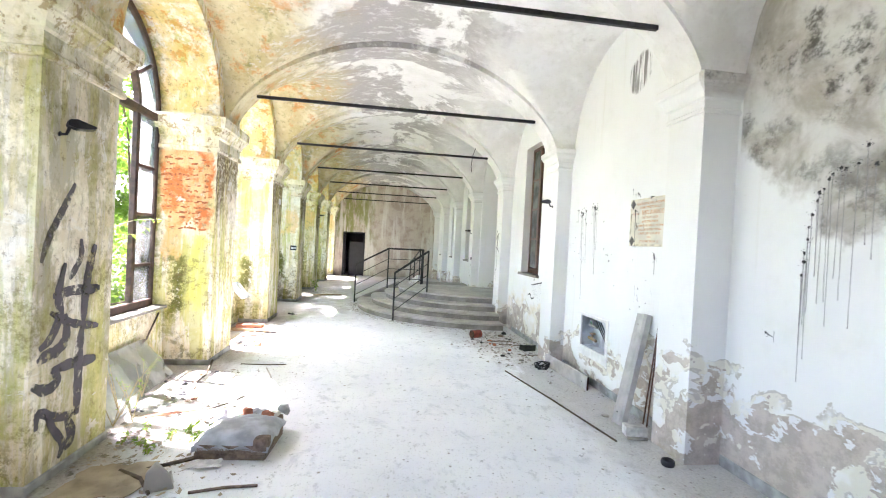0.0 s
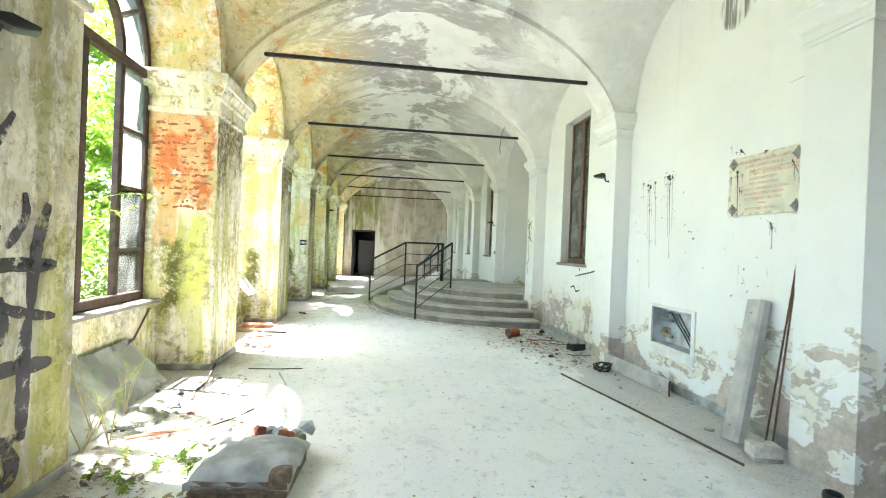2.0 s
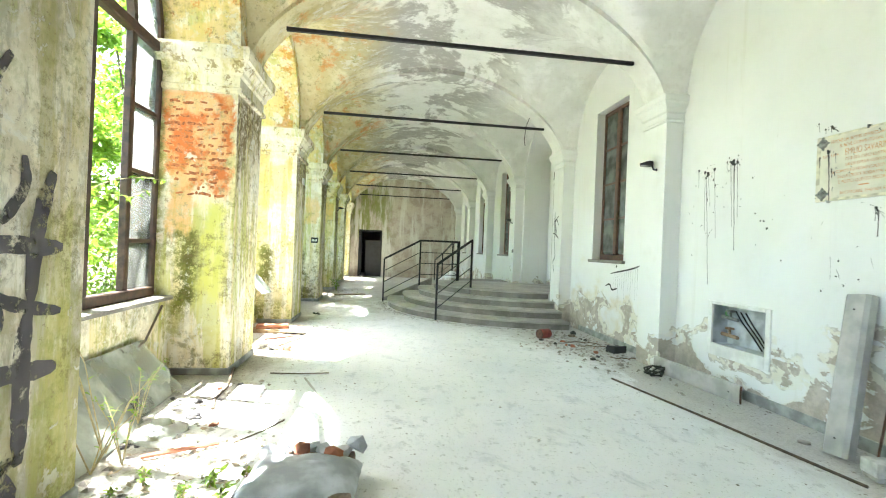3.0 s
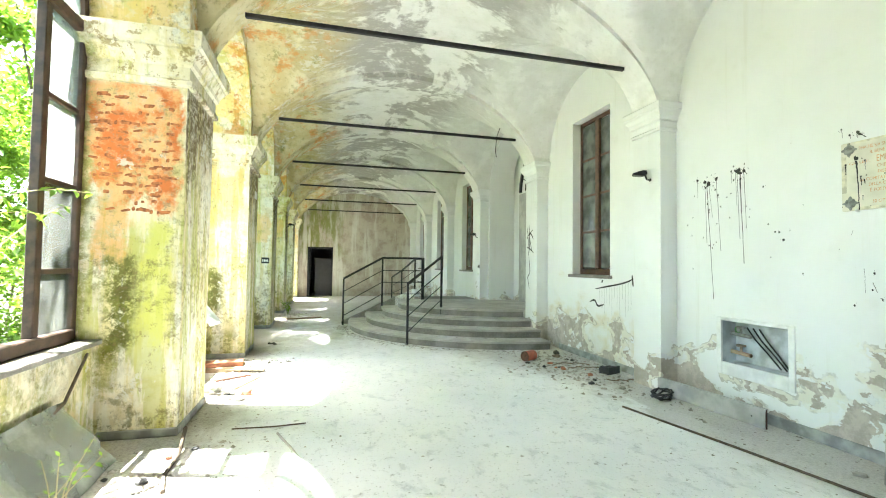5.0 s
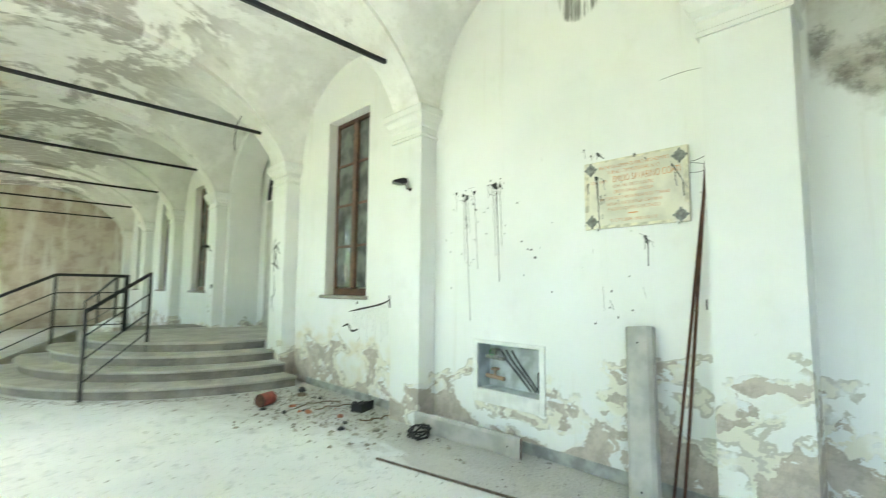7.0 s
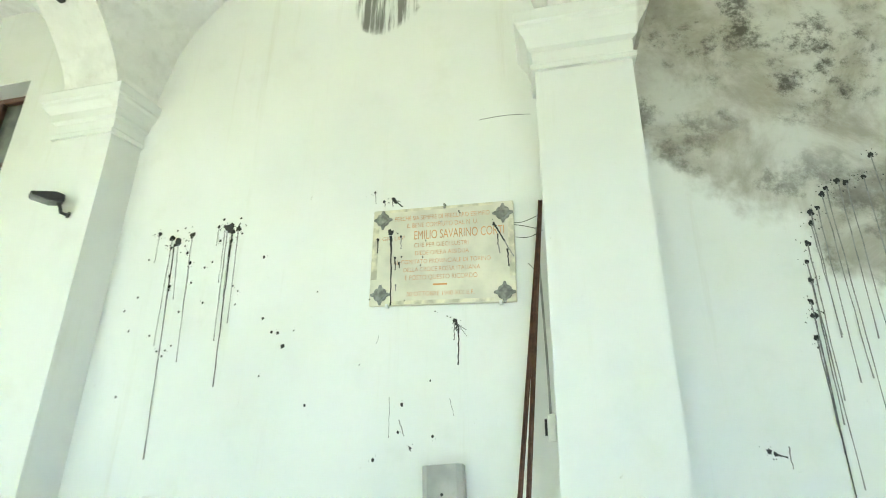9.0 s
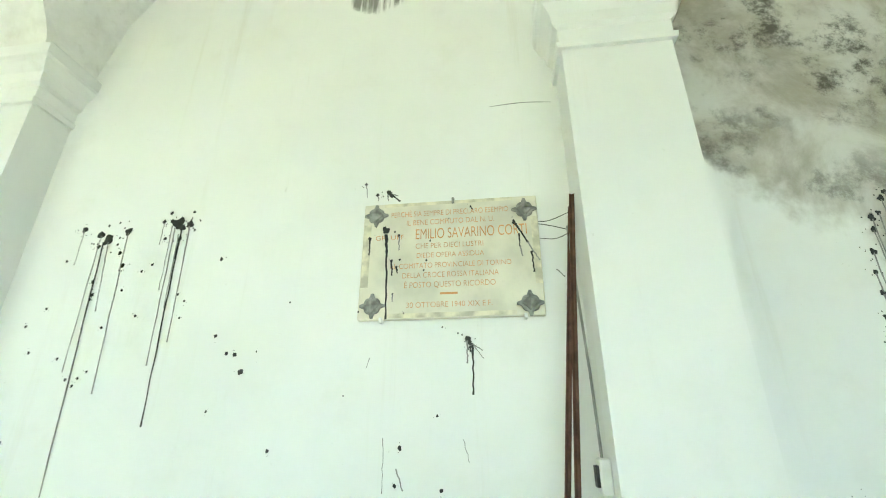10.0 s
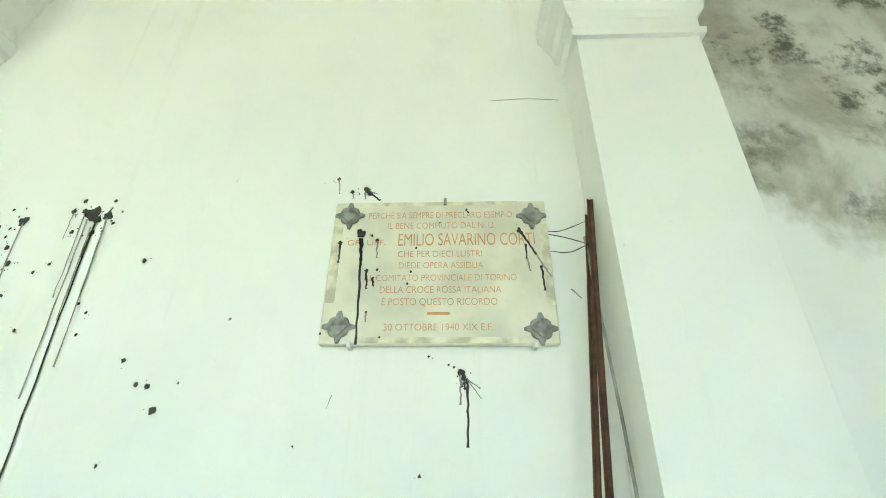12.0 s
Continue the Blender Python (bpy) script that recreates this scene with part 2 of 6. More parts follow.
def vault_plaster():
    n = Nodes("vault_plaster")
    big, mid, fine = n.noise(0.75, 7, 0.62, None, 0.8), n.noise(3.5, 8, 0.65), n.noise(34, 4)
    c = n.mix(n.step(mid, 0.4, 0.7), (0.86, 0.86, 0.83), (0.78, 0.78, 0.74))
    inner = n.step(n.math("ADD", n.x, n.math("MULTIPLY", n.math("SUBTRACT", mid, 0.5), 1.5)), 1.0, 1.9, 1.0, 0.12)
    grey = n.mul(n.step(n.math("ADD", big, n.math("MULTIPLY", mid, 0.30)), 0.61, 0.67), inner)
    c = n.mix(n.mul(grey, 0.85), c, n.mix(fine, (0.31, 0.295, 0.275), (0.42, 0.40, 0.37)))
    left = n.step(n.math("ADD", n.x, n.math("MULTIPLY", n.math("SUBTRACT", n.noise(1.4, 6), 0.5), 1.6)), -1.35, -0.15, 1.0, 0.0)
    c = n.mix(n.mul(left, 0.8), c, n.mix(n.step(mid, 0.35, 0.65), (0.64, 0.57, 0.30), (0.52, 0.42, 0.15)))
    c = n.mix(n.mul(left, n.step(n.noise(2.4, 8, 0.7), 0.53, 0.64), 0.85), c, (0.60, 0.26, 0.07))
    c = n.mix(n.mul(left, n.step(n.noise(3.1, 8, 0.72), 0.56, 0.68), 0.8), c, (0.21, 0.22, 0.07))
    c = n.mix(n.mul(n.step(n.noise(1.3, 9, 0.72), 0.60, 0.72), 0.6), c, (0.26, 0.25, 0.21))
    grain = n.noise(15, 10, 0.8)
    c = n.mix(n.mul(n.step(grain, 0.52, 0.64), n.math("ADD", 0.12, n.math("MULTIPLY", left, 0.5))), c, (0.26, 0.23, 0.12))
    c = n.mix(n.mul(grey, n.step(n.noise(5, 9, 0.75, (1.0, 2.2, 1.0)), 0.52, 0.6), 0.6), c, (0.74, 0.74, 0.71))
    return n.done(c, 0.85, 0.0, n.math("ADD", n.math("MULTIPLY", fine, 0.3), n.math("MULTIPLY", grey, -0.7)), 0.4, 0.006, 0.25)


def end_plaster():
    n = Nodes("end_wall_plaster")
    mid, fine = n.noise(2.6, 8, 0.65), n.noise(30, 4)
    c = n.mix(n.step(mid, 0.4, 0.65), (0.58, 0.53, 0.45), (0.44, 0.36, 0.30))
    left = n.step(n.math("ADD", n.x, n.math("MULTIPLY", n.math("SUBTRACT", n.noise(1.2, 6), 0.5), 1.6)), -0.9, 0.5, 1.0, 0.0)
    c = n.mix(n.mul(left, n.step(n.z, 0.8, 2.0), n.step(n.noise(1.6, 9, 0.7, (2.0, 2.0, 0.6)), 0.40, 0.56), 0.85), c, (0.22, 0.25, 0.06))
    c = n.mix(n.mul(n.step(n.noise(1.0, 7, 0.6, (4, 4, 0.5)), 0.50, 0.64), 0.75), c, (0.72, 0.71, 0.65))
    c = n.mix(n.mul(n.step(n.noise(12, 9, 0.78), 0.55, 0.66), 0.5), c, (0.22, 0.19, 0.13))
    return n.done(c, 0.85, 0.0, fine, 0.3, 0.005, 0.25)


def floor_material():
    n = Nodes("dusty_floor")
    big, mid, fine = n.noise(0.9, 6, 0.6), n.noise(4.0, 9, 0.7, (1.0, 0.7, 1.0), 0.5), n.noise(45, 6, 0.7)
    c = n.mix(n.step(big, 0.38, 0.66), (0.84, 0.86, 0.86), (0.77, 0.80, 0.81))
    c = n.mix(n.mul(n.step(mid, 0.54, 0.68), 0.6), c, (0.55, 0.59, 0.61))
    c = n.mix(n.mul(n.step(n.noise(7.5, 10, 0.78, (1.0, 0.8, 1.0)), 0.57, 0.61), 0.4), c, (0.42, 0.44, 0.45))
    c = n.mix(n.mul(n.step(n.noise(11, 8, 0.75), 0.59, 0.66), 0.7), c, (0.28, 0.29, 0.28))
    near_right = n.step(n.math("ADD", n.x, n.math("MULTIPLY", mid, 0.7)), 2.25, 2.75, 0.0, 0.62)
    near_left = n.step(n.math("ADD", n.math("MULTIPLY", n.x, -1.0), n.math("MULTIPLY", mid, 0.9)), 1.75, 2.3, 0.0, 0.8)
    past_strip = n.math("MINIMUM", n.math("SUBTRACT", 3.0, n.math("MULTIPLY", n.y, 0.188)), n.math("SUBTRACT", 4.53, n.math("MULTIPLY", n.y, 0.45)))
    ragged = n.math("MULTIPLY", n.math("SUBTRACT", mid, 0.5), n.step(n.y, 5.2, 6.4, 0.12, 1.6))
    strip_side = n.step(n.math("SUBTRACT", n.math("ADD", n.x, ragged), past_strip), 0.0, n.step(n.y, 5.4, 6.8, 0.05, 1.0), 0.0, 0.55)
    dirt = n.math("MAXIMUM", n.math("MAXIMUM", near_right, strip_side), near_left)
    c = n.mix(dirt, c, n.mix(n.step(fine, 0.35, 0.65), (0.24, 0.22, 0.18), (0.47, 0.45, 0.40)))
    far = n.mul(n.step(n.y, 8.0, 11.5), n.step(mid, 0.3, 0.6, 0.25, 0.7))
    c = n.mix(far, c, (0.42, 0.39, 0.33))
    c = n.mix(n.mul(n.step(fine, 0.58, 0.68), 0.6), c, (0.20, 0.19, 0.17))
    return n.done(c, n.step(mid, 0.3, 0.7, 0.75, 0.95), 0.0, n.math("ADD", fine, n.math("MULTIPLY", mid, 0.6)), 0.4, 0.006, 0.3)


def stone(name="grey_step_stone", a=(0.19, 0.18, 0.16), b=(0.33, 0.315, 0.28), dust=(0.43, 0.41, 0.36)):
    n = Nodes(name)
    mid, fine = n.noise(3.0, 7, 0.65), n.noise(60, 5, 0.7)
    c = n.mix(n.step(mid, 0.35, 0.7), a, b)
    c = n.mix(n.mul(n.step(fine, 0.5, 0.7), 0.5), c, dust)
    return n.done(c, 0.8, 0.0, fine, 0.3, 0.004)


def glass_material(name, rough, tint, dirt, film=False):
    n = Nodes(name)
    n.b.inputs["Transmission Weight"].default_value = 1.0
    n.b.inputs["IOR"].default_value = 1.45
    tr = n.nt.nodes.new("ShaderNodeBsdfTransparent")
    tr.inputs[0].default_value = (*tint, 1.0)
    gl = n.nt.nodes.new("ShaderNodeBsdfGlossy")
    gl.inputs["Roughness"].default_value = rough
    df = n.nt.nodes.new("ShaderNodeBsdfDiffuse" if film else "ShaderNodeBsdfTranslucent")
    df.inputs[0].default_value = (0.78, 0.85, 0.77, 1.0) if film else (0.75, 0.8, 0.76, 1.0)
    fr = n.nt.nodes.new("ShaderNodeFresnel")
    m1, m2 = n.nt.nodes.new("ShaderNodeMixShader"), n.nt.nodes.new("ShaderNodeMixShader")
    n.put(m1.inputs[0], n.step(n.noise(2.0, 7, 0.65), 0.3, 0.75, dirt * 0.4, dirt))
    n.nt.links.new(tr.outputs[0], m1.inputs[1]), n.nt.links.new(df.outputs[0], m1.inputs[2])
    n.nt.links.new(fr.outputs[0], m2.inputs[0])
    n.nt.links.new(m1.outputs[0], m2.inputs[1]), n.nt.links.new(gl.outputs[0], m2.inputs[2])
    out = n.nt.nodes["Material Output"]
    n.nt.links.new(m2.outputs[0], out.inputs[0])
    return n.mat


def leaf_material(name, a, b):
    n = Nodes(name)
    info = n.nt.nodes.new("ShaderNodeNewGeometry")
    c = n.mix(info.outputs["Random Per Island"], a, b)
    n.done(c, 0.5)
    tl = n.nt.nodes.new("ShaderNodeBsdfTranslucent")
    n.put(tl.inputs[0], n.mix(0.5, c, (0.35, 0.55, 0.05)))
    ms = n.nt.nodes.new("ShaderNodeMixShader")
    ms.inputs[0].default_value = 0.45
    out = n.nt.nodes["Material Output"]
    n.nt.links.new(n.b.outputs[0], ms.inputs[1]), n.nt.links.new(tl.outputs[0], ms.inputs[2])
    n.nt.links.new(ms.outputs[0], out.inputs[0])
    return n.mat


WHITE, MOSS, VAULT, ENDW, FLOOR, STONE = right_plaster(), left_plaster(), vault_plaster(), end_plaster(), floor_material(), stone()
# Lighter copy of the step stone: light on upward faces is in its colour.
TREAD = stone("lit_step_stone", (0.38, 0.365, 0.325), (0.54, 0.52, 0.47), (0.62, 0.60, 0.54))
IRON = plain("black_iron", (0.028, 0.028, 0.032), 0.55, 0.3, 0.4, 20)
DARKWOOD = plain("dark_brown_window_wood", (0.075, 0.045, 0.032), 0.6, 0, 0.45, 14)
REDWOOD = plain("reddish_window_wood", (0.11, 0.055, 0.036), 0.55, 0, 0.4, 14)
GLASS = glass_material("window_glass", 0.03, (0.93, 0.97, 0.95), 0.42)
DUSTGLASS = glass_material("dusty_glass", 0.08, (0.80, 0.88, 0.82), 0.10)
LEAF = leaf_material("sunlit_leaves", (0.07, 0.16, 0.02), (0.20, 0.32, 0.04))
BARK = plain("bark", (0.11, 0.085, 0.06), 0.9, 0, 0.4, 25, 0.5)
SOIL = plain("soil", (0.14, 0.13, 0.08), 0.95, 0, 0.5, 3, 0.5)
BLACK = plain("black_paint", (0.012, 0.012, 0.013), 0.45, 0, 0.2, 30)
DOORPAINT = plain("near_black_door", (0.02, 0.02, 0.024), 0.5, 0, 0.3, 6)
BASEBOARD = plain("grey_skirting", (0.36, 0.37, 0.35), 0.85, 0, 0.35, 7)


# ---- mesh helpers ----
def bm_box(bm, x0, x1, y0, y1, z0, z1):
    vs = [bm.verts.new((x, y, z)) for x in (x0, x1) for y in (y0, y1) for z in (z0, z1)]
    for f in ((0, 1, 3, 2), (4, 6, 7, 5), (0, 4, 5, 1), (2, 3, 7, 6), (0, 2, 6, 4), (1, 5, 7, 3)):
        bm.faces.new([vs[i] for i in f])
    return vs


def box(x0, x1, y0, y1, z0, z1, bevel=0.0, seg=1):
    bm = bmesh.new()
    bm_box(bm, x0, x1, y0, y1, z0, z1)
    if bevel:
        bmesh.ops.bevel(bm, geom=bm.edges[:], offset=bevel, segments=seg, affect="EDGES", profile=0.6)
    return bm


def tube(points, r, n=8, close=True):
    """A round bar along points."""
    bm = bmesh.new()
    rings = []
    pts = [Vector(p) for p in points]
    for i, p in enumerate(pts):
        d = (pts[min(i + 1, len(pts) - 1)] - pts[max(i - 1, 0)]).normalized()
        u = d.cross(Vector((0.13, 0.31, 0.94))).normalized()
        w = d.cross(u)
        rr = r[i] if isinstance(r, (list, tuple)) else r
        rings.append([bm.verts.new(p + rr * (math.cos(2 * math.pi * k / n) * u + math.sin(2 * math.pi * k / n) * w)) for k in range(n)])
    for a, b in zip(rings, rings[1:]):
        for k in range(n):
            bm.faces.new((a[k], a[(k + 1) % n], b[(k + 1) % n], b[k]))
    if close:
        bm.faces.new(rings[0][::-1]), bm.faces.new(rings[-1])
    return bm


def loft(x0, x1, y0, y1, profile):
    """A square shaft: rings of the rectangle, widened by each offset, at each height."""
    bm = bmesh.new()
    rings = []
    for z, o in profile:
        rings.append([bm.verts.new(v) for v in ((x0 - o, y0 - o, z), (x1 + o, y0 - o, z), (x1 + o, y1 + o, z), (x0 - o, y1 + o, z))])
    for a, b in zip(rings, rings[1:]):
        for k in range(4):
            bm.faces.new((a[k], a[(k + 1) % 4], b[(k + 1) % 4], b[k]))
    bm.faces.new(rings[0][::-1]), bm.faces.new(rings[-1])
    return bm


def prism(outline, axis, a, b, bevel=0.0):
    """An outline in a plane, pushed from a to b along axis."""
    bm = bmesh.new()
    put = {"x": lambda p, q: (q, p[0], p[1]), "y": lambda p, q: (p[0], q, p[1]), "z": lambda p, q: (p[0], p[1], q)}[axis]
    lo, hi = [bm.verts.new(put(p, a)) for p in outline], [bm.verts.new(put(p, b)) for p in outline]
    n = len(outline)
    bm.faces.new(lo), bm.faces.new(hi[::-1])
    for k in range(n):
        bm.faces.new((lo[k], hi[k], hi[(k + 1) % n], lo[(k + 1) % n]))
    bmesh.ops.recalc_face_normals(bm, faces=bm.faces[:])
    if bevel:
        bmesh.ops.bevel(bm, geom=bm.edges[:], offset=bevel, segments=1, affect="EDGES")
    return bm


def mesh_of(name, bm, mat, smooth=False):
    bmesh.ops.recalc_face_normals(bm, faces=bm.faces[:])
    me = bpy.data.meshes.new(name)
    bm.to_mesh(me)
    bm.free()
    me.materials.append(mat)
    if smooth:
        me.polygons.foreach_set("use_smooth", [True] * len(me.polygons))
        me.set_sharp_from_angle(angle=radians(35))
    return me


def part(name, bm, mat, parent=None, label="", smooth=False):
    ob = new(name, mesh_of(name, bm, mat, smooth))
    ob.parent = parent
    if label:
        ob["label"] = label
    return ob


def setting(name, bm, mat, label, category, smooth=False):
    return tagged(part(name, bm, mat, None, "", smooth), label, category, "", "structure")


def thing(name, label, category, group="", at=(0, 0, 0), turn=0.0):
    ob = new(name)
    ob.matrix_world = pose(*at, 0, 0, turn)
    ob.empty_display_size = 0.1
    return tagged(ob, label, category, group)


def merge(*bms):
    out = bmesh.new()
    for b in bms:
        me = bpy.data.meshes.new("tmp")
        b.to_mesh(me)
        b.free()
        out.from_mesh(me)
        bpy.data.meshes.remove(me)
    return out


# ---- the plan ----
BAY = 2.91
RIBS = [3.46 + BAY * k for k in range(-2, 7)]
PIER, WALL_L0, WALL_L1 = 0.40, -2.74, -1.88
WALL_R, PIL_X, PIL = 2.845, 2.64, 0.217
END, BACK, TOP = 21.1, -2.9, 5.0
MIDX, HALF, SPRING = 0.36, 2.20, 3.10


def rib_z(x):
    u = min(1.0, abs((x - MIDX) / HALF))
    return SPRING + 1.16 * (1 - u * u) ** 0.7


def vault_z(x, v):
    """Height of the vault at x, and at v (-1 to 1) across its bay: a low barrel into which lunettes cut from both sides."""
    u = min(1.0, abs((x - MIDX) / HALF))
    barrel = SPRING + 0.035 + 1.16 * (1 - u * u) ** 0.7 + 0.16 * (1 - v * v) * (1 - u * u)
    lun = SPRING - 0.02 + 1.16 * max(0.0, 1 - (v * 1.16) ** 2) ** 0.5 + 0.12 * (1 - u)
    k = 0.03
    h = max(0.0, min(1.0, 0.5 + 0.5 * (lun - barrel) / k))
    return barrel + (lun - barrel) * h + k * h * (1 - h)


# floor
bm = bmesh.new()
bm_box(bm, WALL_L0, WALL_R + 2.0, BACK, END + 3.0, -0.2, 0.0)
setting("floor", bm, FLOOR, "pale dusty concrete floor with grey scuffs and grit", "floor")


def arch_strip(y0, y1, z_of, x0, x1, top, n=28):
    """Wall over an arched opening."""
    bm = bmesh.new()
    cols = []
    for i in range(n + 1):
        a = math.pi * i / n
        y = (y0 + y1) / 2 - (y1 - y0) / 2 * math.cos(a)
        z = z_of(y)
        cols.append([bm.verts.new(p) for p in ((x0, y, z), (x1, y, z), (x1, y, top), (x0, y, top))])
    for a, b in zip(cols, cols[1:]):
        for k in range(4):
            bm.faces.new((a[k], b[k], b[(k + 1) % 4], a[(k + 1) % 4]))
    return bm


# left wall: piers, arched window openings and their parapets
CAP = [(2.645, 0), (2.645, 0.026), (2.66, 0.034), (2.69, 0.034), (2.705, 0.012), (2.80, 0.012), (2.815, 0.034), (2.85, 0.04), (2.87, 0.052), (2.91, 0.080), (2.925, 0.084), (2.94, 0.104), (3.02, 0.112), (3.055, 0.108), (3.065, 0.09)]
wall_west = tagged(new("wall_west"), "thick arcade wall of mossy peeling plaster with arched openings", "wall", "", "structure")
for i, r in enumerate(RIBS):
    shaft = [(0.0, 0.0), *CAP, (3.075, 0.0)]
    part("pier", loft(WALL_L0, WALL_L1, r - PIER, min(r + PIER, END + 0.3), shaft), MOSS, wall_west)
    part("plinth", box(-2.40, WALL_L1 + 0.014, r - PIER - 0.014, min(r + PIER + 0.014, END - 0.01), 0.0, 0.065, 0.008), BASEBOARD, wall_west)
    part("pier_top", box(WALL_L0, WALL_L1, r - PIER, r + PIER, 3.07, TOP), MOSS, wall_west)
    if i + 1 < len(RIBS):
        y0, y1 = r + PIER, RIBS[i + 1] - PIER
        c, h = (y0 + y1) / 2, (y1 - y0) / 2
        part("arch", arch_strip(y0, y1, lambda y: 3.06 + 1.05 * math.sqrt(max(0, 1 - ((y - c) / h) ** 2)), WALL_L0, WALL_L1, TOP), MOSS, wall_west)
        part("parapet", box(WALL_L0, -2.42, y0, y1, 0, 0.70), MOSS, wall_west)
        part("sill", box(WALL_L0 - 0.04, -2.38, y0, y1, 0.70, 0.735, 0.006), STONE, wall_west)

# right wall with window openings and the stair's recess
wall_east = tagged(new("wall_east"), "tall white plaster wall with flaking paint and mould", "wall", "", "structure")
RWIN = (0.97, 0.47, 1.20, 3.53)
X1 = WALL_R + 0.55
WALL_N = 2.95


def wall_piece(y0, y1, z0, z1):
    part("wall_panel", box(WALL_R, X1, y0, y1, z0, z1), WHITE, wall_east)


NICHE = (5.0, 5.655, 0.43, 0.83)
for i, r in enumerate(RIBS[:-1]):
    y0, y1 = r, RIBS[i + 1]
    if abs(r - 9.28) < 0.1:
        c, h = (y0 + y1) / 2, 1.215
        wall_piece(y0, c - h, 0, TOP)
        wall_piece(c + h, y1, 0, TOP)
        part("arch", arch_strip(c - h, c + h, lambda y: 3.0 + 1.16 * math.sqrt(max(0, 1 - ((y - c) / h) ** 2)), WALL_R, X1, TOP), WHITE, wall_east)
    elif abs(r - 3.46) < 0.1:
        wall_piece(y0, NICHE[0], 0, TOP)
        wall_piece(NICHE[1], y1, 0, TOP)
        wall_piece(NICHE[0], NICHE[1], 0, NICHE[2])
        wall_piece(NICHE[0], NICHE[1], NICHE[3], TOP)
    elif r > 6:
        a, b = (7.39, 8.33) if r < 7 else (y0 + 1.0, y0 + 1.95)
        wall_piece(y0, a, 0, TOP)
        wall_piece(b, y1, 0, TOP)
        wall_piece(a, b, 0, RWIN[2])
        wall_piece(a, b, RWIN[3], TOP)
    else:
        part("wall_panel", box(WALL_N, X1, y0, y1, 0, TOP), WHITE, wall_east)
wall_piece(RIBS[-1], END, 0, TOP)
CAPR = [(2.80, 0), (2.80, 0.018), (2.825, 0.022), (2.84, 0.008), (2.90, 0.01), (2.915, 0.03), (2.96, 0.04), (3.0, 0.07), (3.02, 0.075), (3.03, 0.085), (3.085, 0.09), (3.10, 0.08)]
for r in RIBS:
    part("pilaster", loft(PIL_X, WALL_R + 0.12, r + 0.06 - PIL, r + 0.06 + PIL, [(0, 0), *CAPR, (3.11, 0.0)]), WHITE, wall_east)

# vestibule behind the stair
VY0, VY1, VX = 9.47, 11.98, 3.47
wall_vestibule = tagged(new("wall_vestibule"), "plain grey-white plaster walls of the recess above the stair", "wall", "", "structure")
part("side_wall", box(X1, VX, VY1, VY1 + 0.2, 0, TOP), WHITE, wall_vestibule)
part("side_wall", box(X1, VX, VY0 - 0.2, VY0, 0, TOP), WHITE, wall_vestibule)
part("back_wall", box(VX, VX + 0.2, VY0 - 0.2, VY1 + 0.2, 0, TOP), WHITE, wall_vestibule)

# end walls, and a roof slab added unseen to stop light leaking in
wall_end = tagged(new("wall_north"), "blotched green and pink plaster end wall", "wall", "", "structure")
DX0, DX1, DH = -1.54, -0.55, 2.0
part("wall_panel", box(WALL_L0, DX0, END, END + 0.3, 0, TOP), ENDW, wall_end)
part("wall_panel", box(DX1, X1, END, END + 0.3, 0, TOP), ENDW, wall_end)
part("wall_panel", box(DX0, DX1, END, END + 0.3, DH, TOP), ENDW, wall_end)
# unseen south wall, added only to close the corridor
setting("wall_south", box(WALL_L0, X1, BACK - 0.3, BACK, 0, TOP), WHITE, "plain white wall added out of view to close the corridor", "wall")
setting("roof", box(WALL_L0 - 0.3, VX + 0.4, BACK - 0.3, END + 0.3, TOP, TOP + 0.2), STONE, "unseen flat slab added over the vaults to keep light out", "roof")

# vaults and transverse ribs
bm = bmesh.new()
NX, NY = 56, 30
edges_y = [BACK] + RIBS + [END]
for y0, y1 in zip(edges_y, edges_y[1:]):
    if y1 - y0 < 0.05:
        continue
    full = abs((y1 - y0) - BAY) < 0.02
    grid = []
    for j in range(NY + 1):
        y = y0 + (y1 - y0) * j / NY
        v = -1 + 2 * j / NY if full else 0.0
        row = []
        for i in range(NX + 1):
            x = -1.90 + (WALL_R + 0.12 + 1.90) * i / NX
            row.append(bm.verts.new((x, y, vault_z(x, v))))
        grid.append(row)
    for j in range(NY):
        for i in range(NX):
            bm.faces.new((grid[j][i], grid[j][i + 1], grid[j + 1][i + 1], grid[j + 1][i]))
setting("ceiling", bm, VAULT, "shallow plaster vaults, white and peeling to grey, mossy at one side", "ceiling", True)
for k, r in enumerate(RIBS):
    bm = bmesh.new()
    cols = []
    xs = [-1.89] + [MIDX - HALF * math.cos(math.pi * i / 48) for i in range(49)] + [WALL_R + 0.1]
    for x in xs:
        z = rib_z(x)
        cols.append([bm.verts.new(p) for p in ((x, r - 0.2, z), (x, min(r + 0.2, END), z), (x, min(r + 0.2, END), z + 0.25), (x, r - 0.2, z + 0.25))])
    for a, b in zip(cols, cols[1:]):
        for q in range(4):
            bm.faces.new((a[q], b[q], b[(q + 1) % 4], a[(q + 1) % 4]))
    setting("transverse_arch", bm, VAULT, "plastered transverse arch carrying the vaults", "arch", True)
    if r > 0:
        rod = thing("tie_rod", "straight black iron tie rod spanning the arch", "tie rod", "tie rods of the arches")
        part("bar", box(-1.56, 2.30, r - 0.02, r + 0.02, 3.47, 3.51, 0.004), IRON, rod)

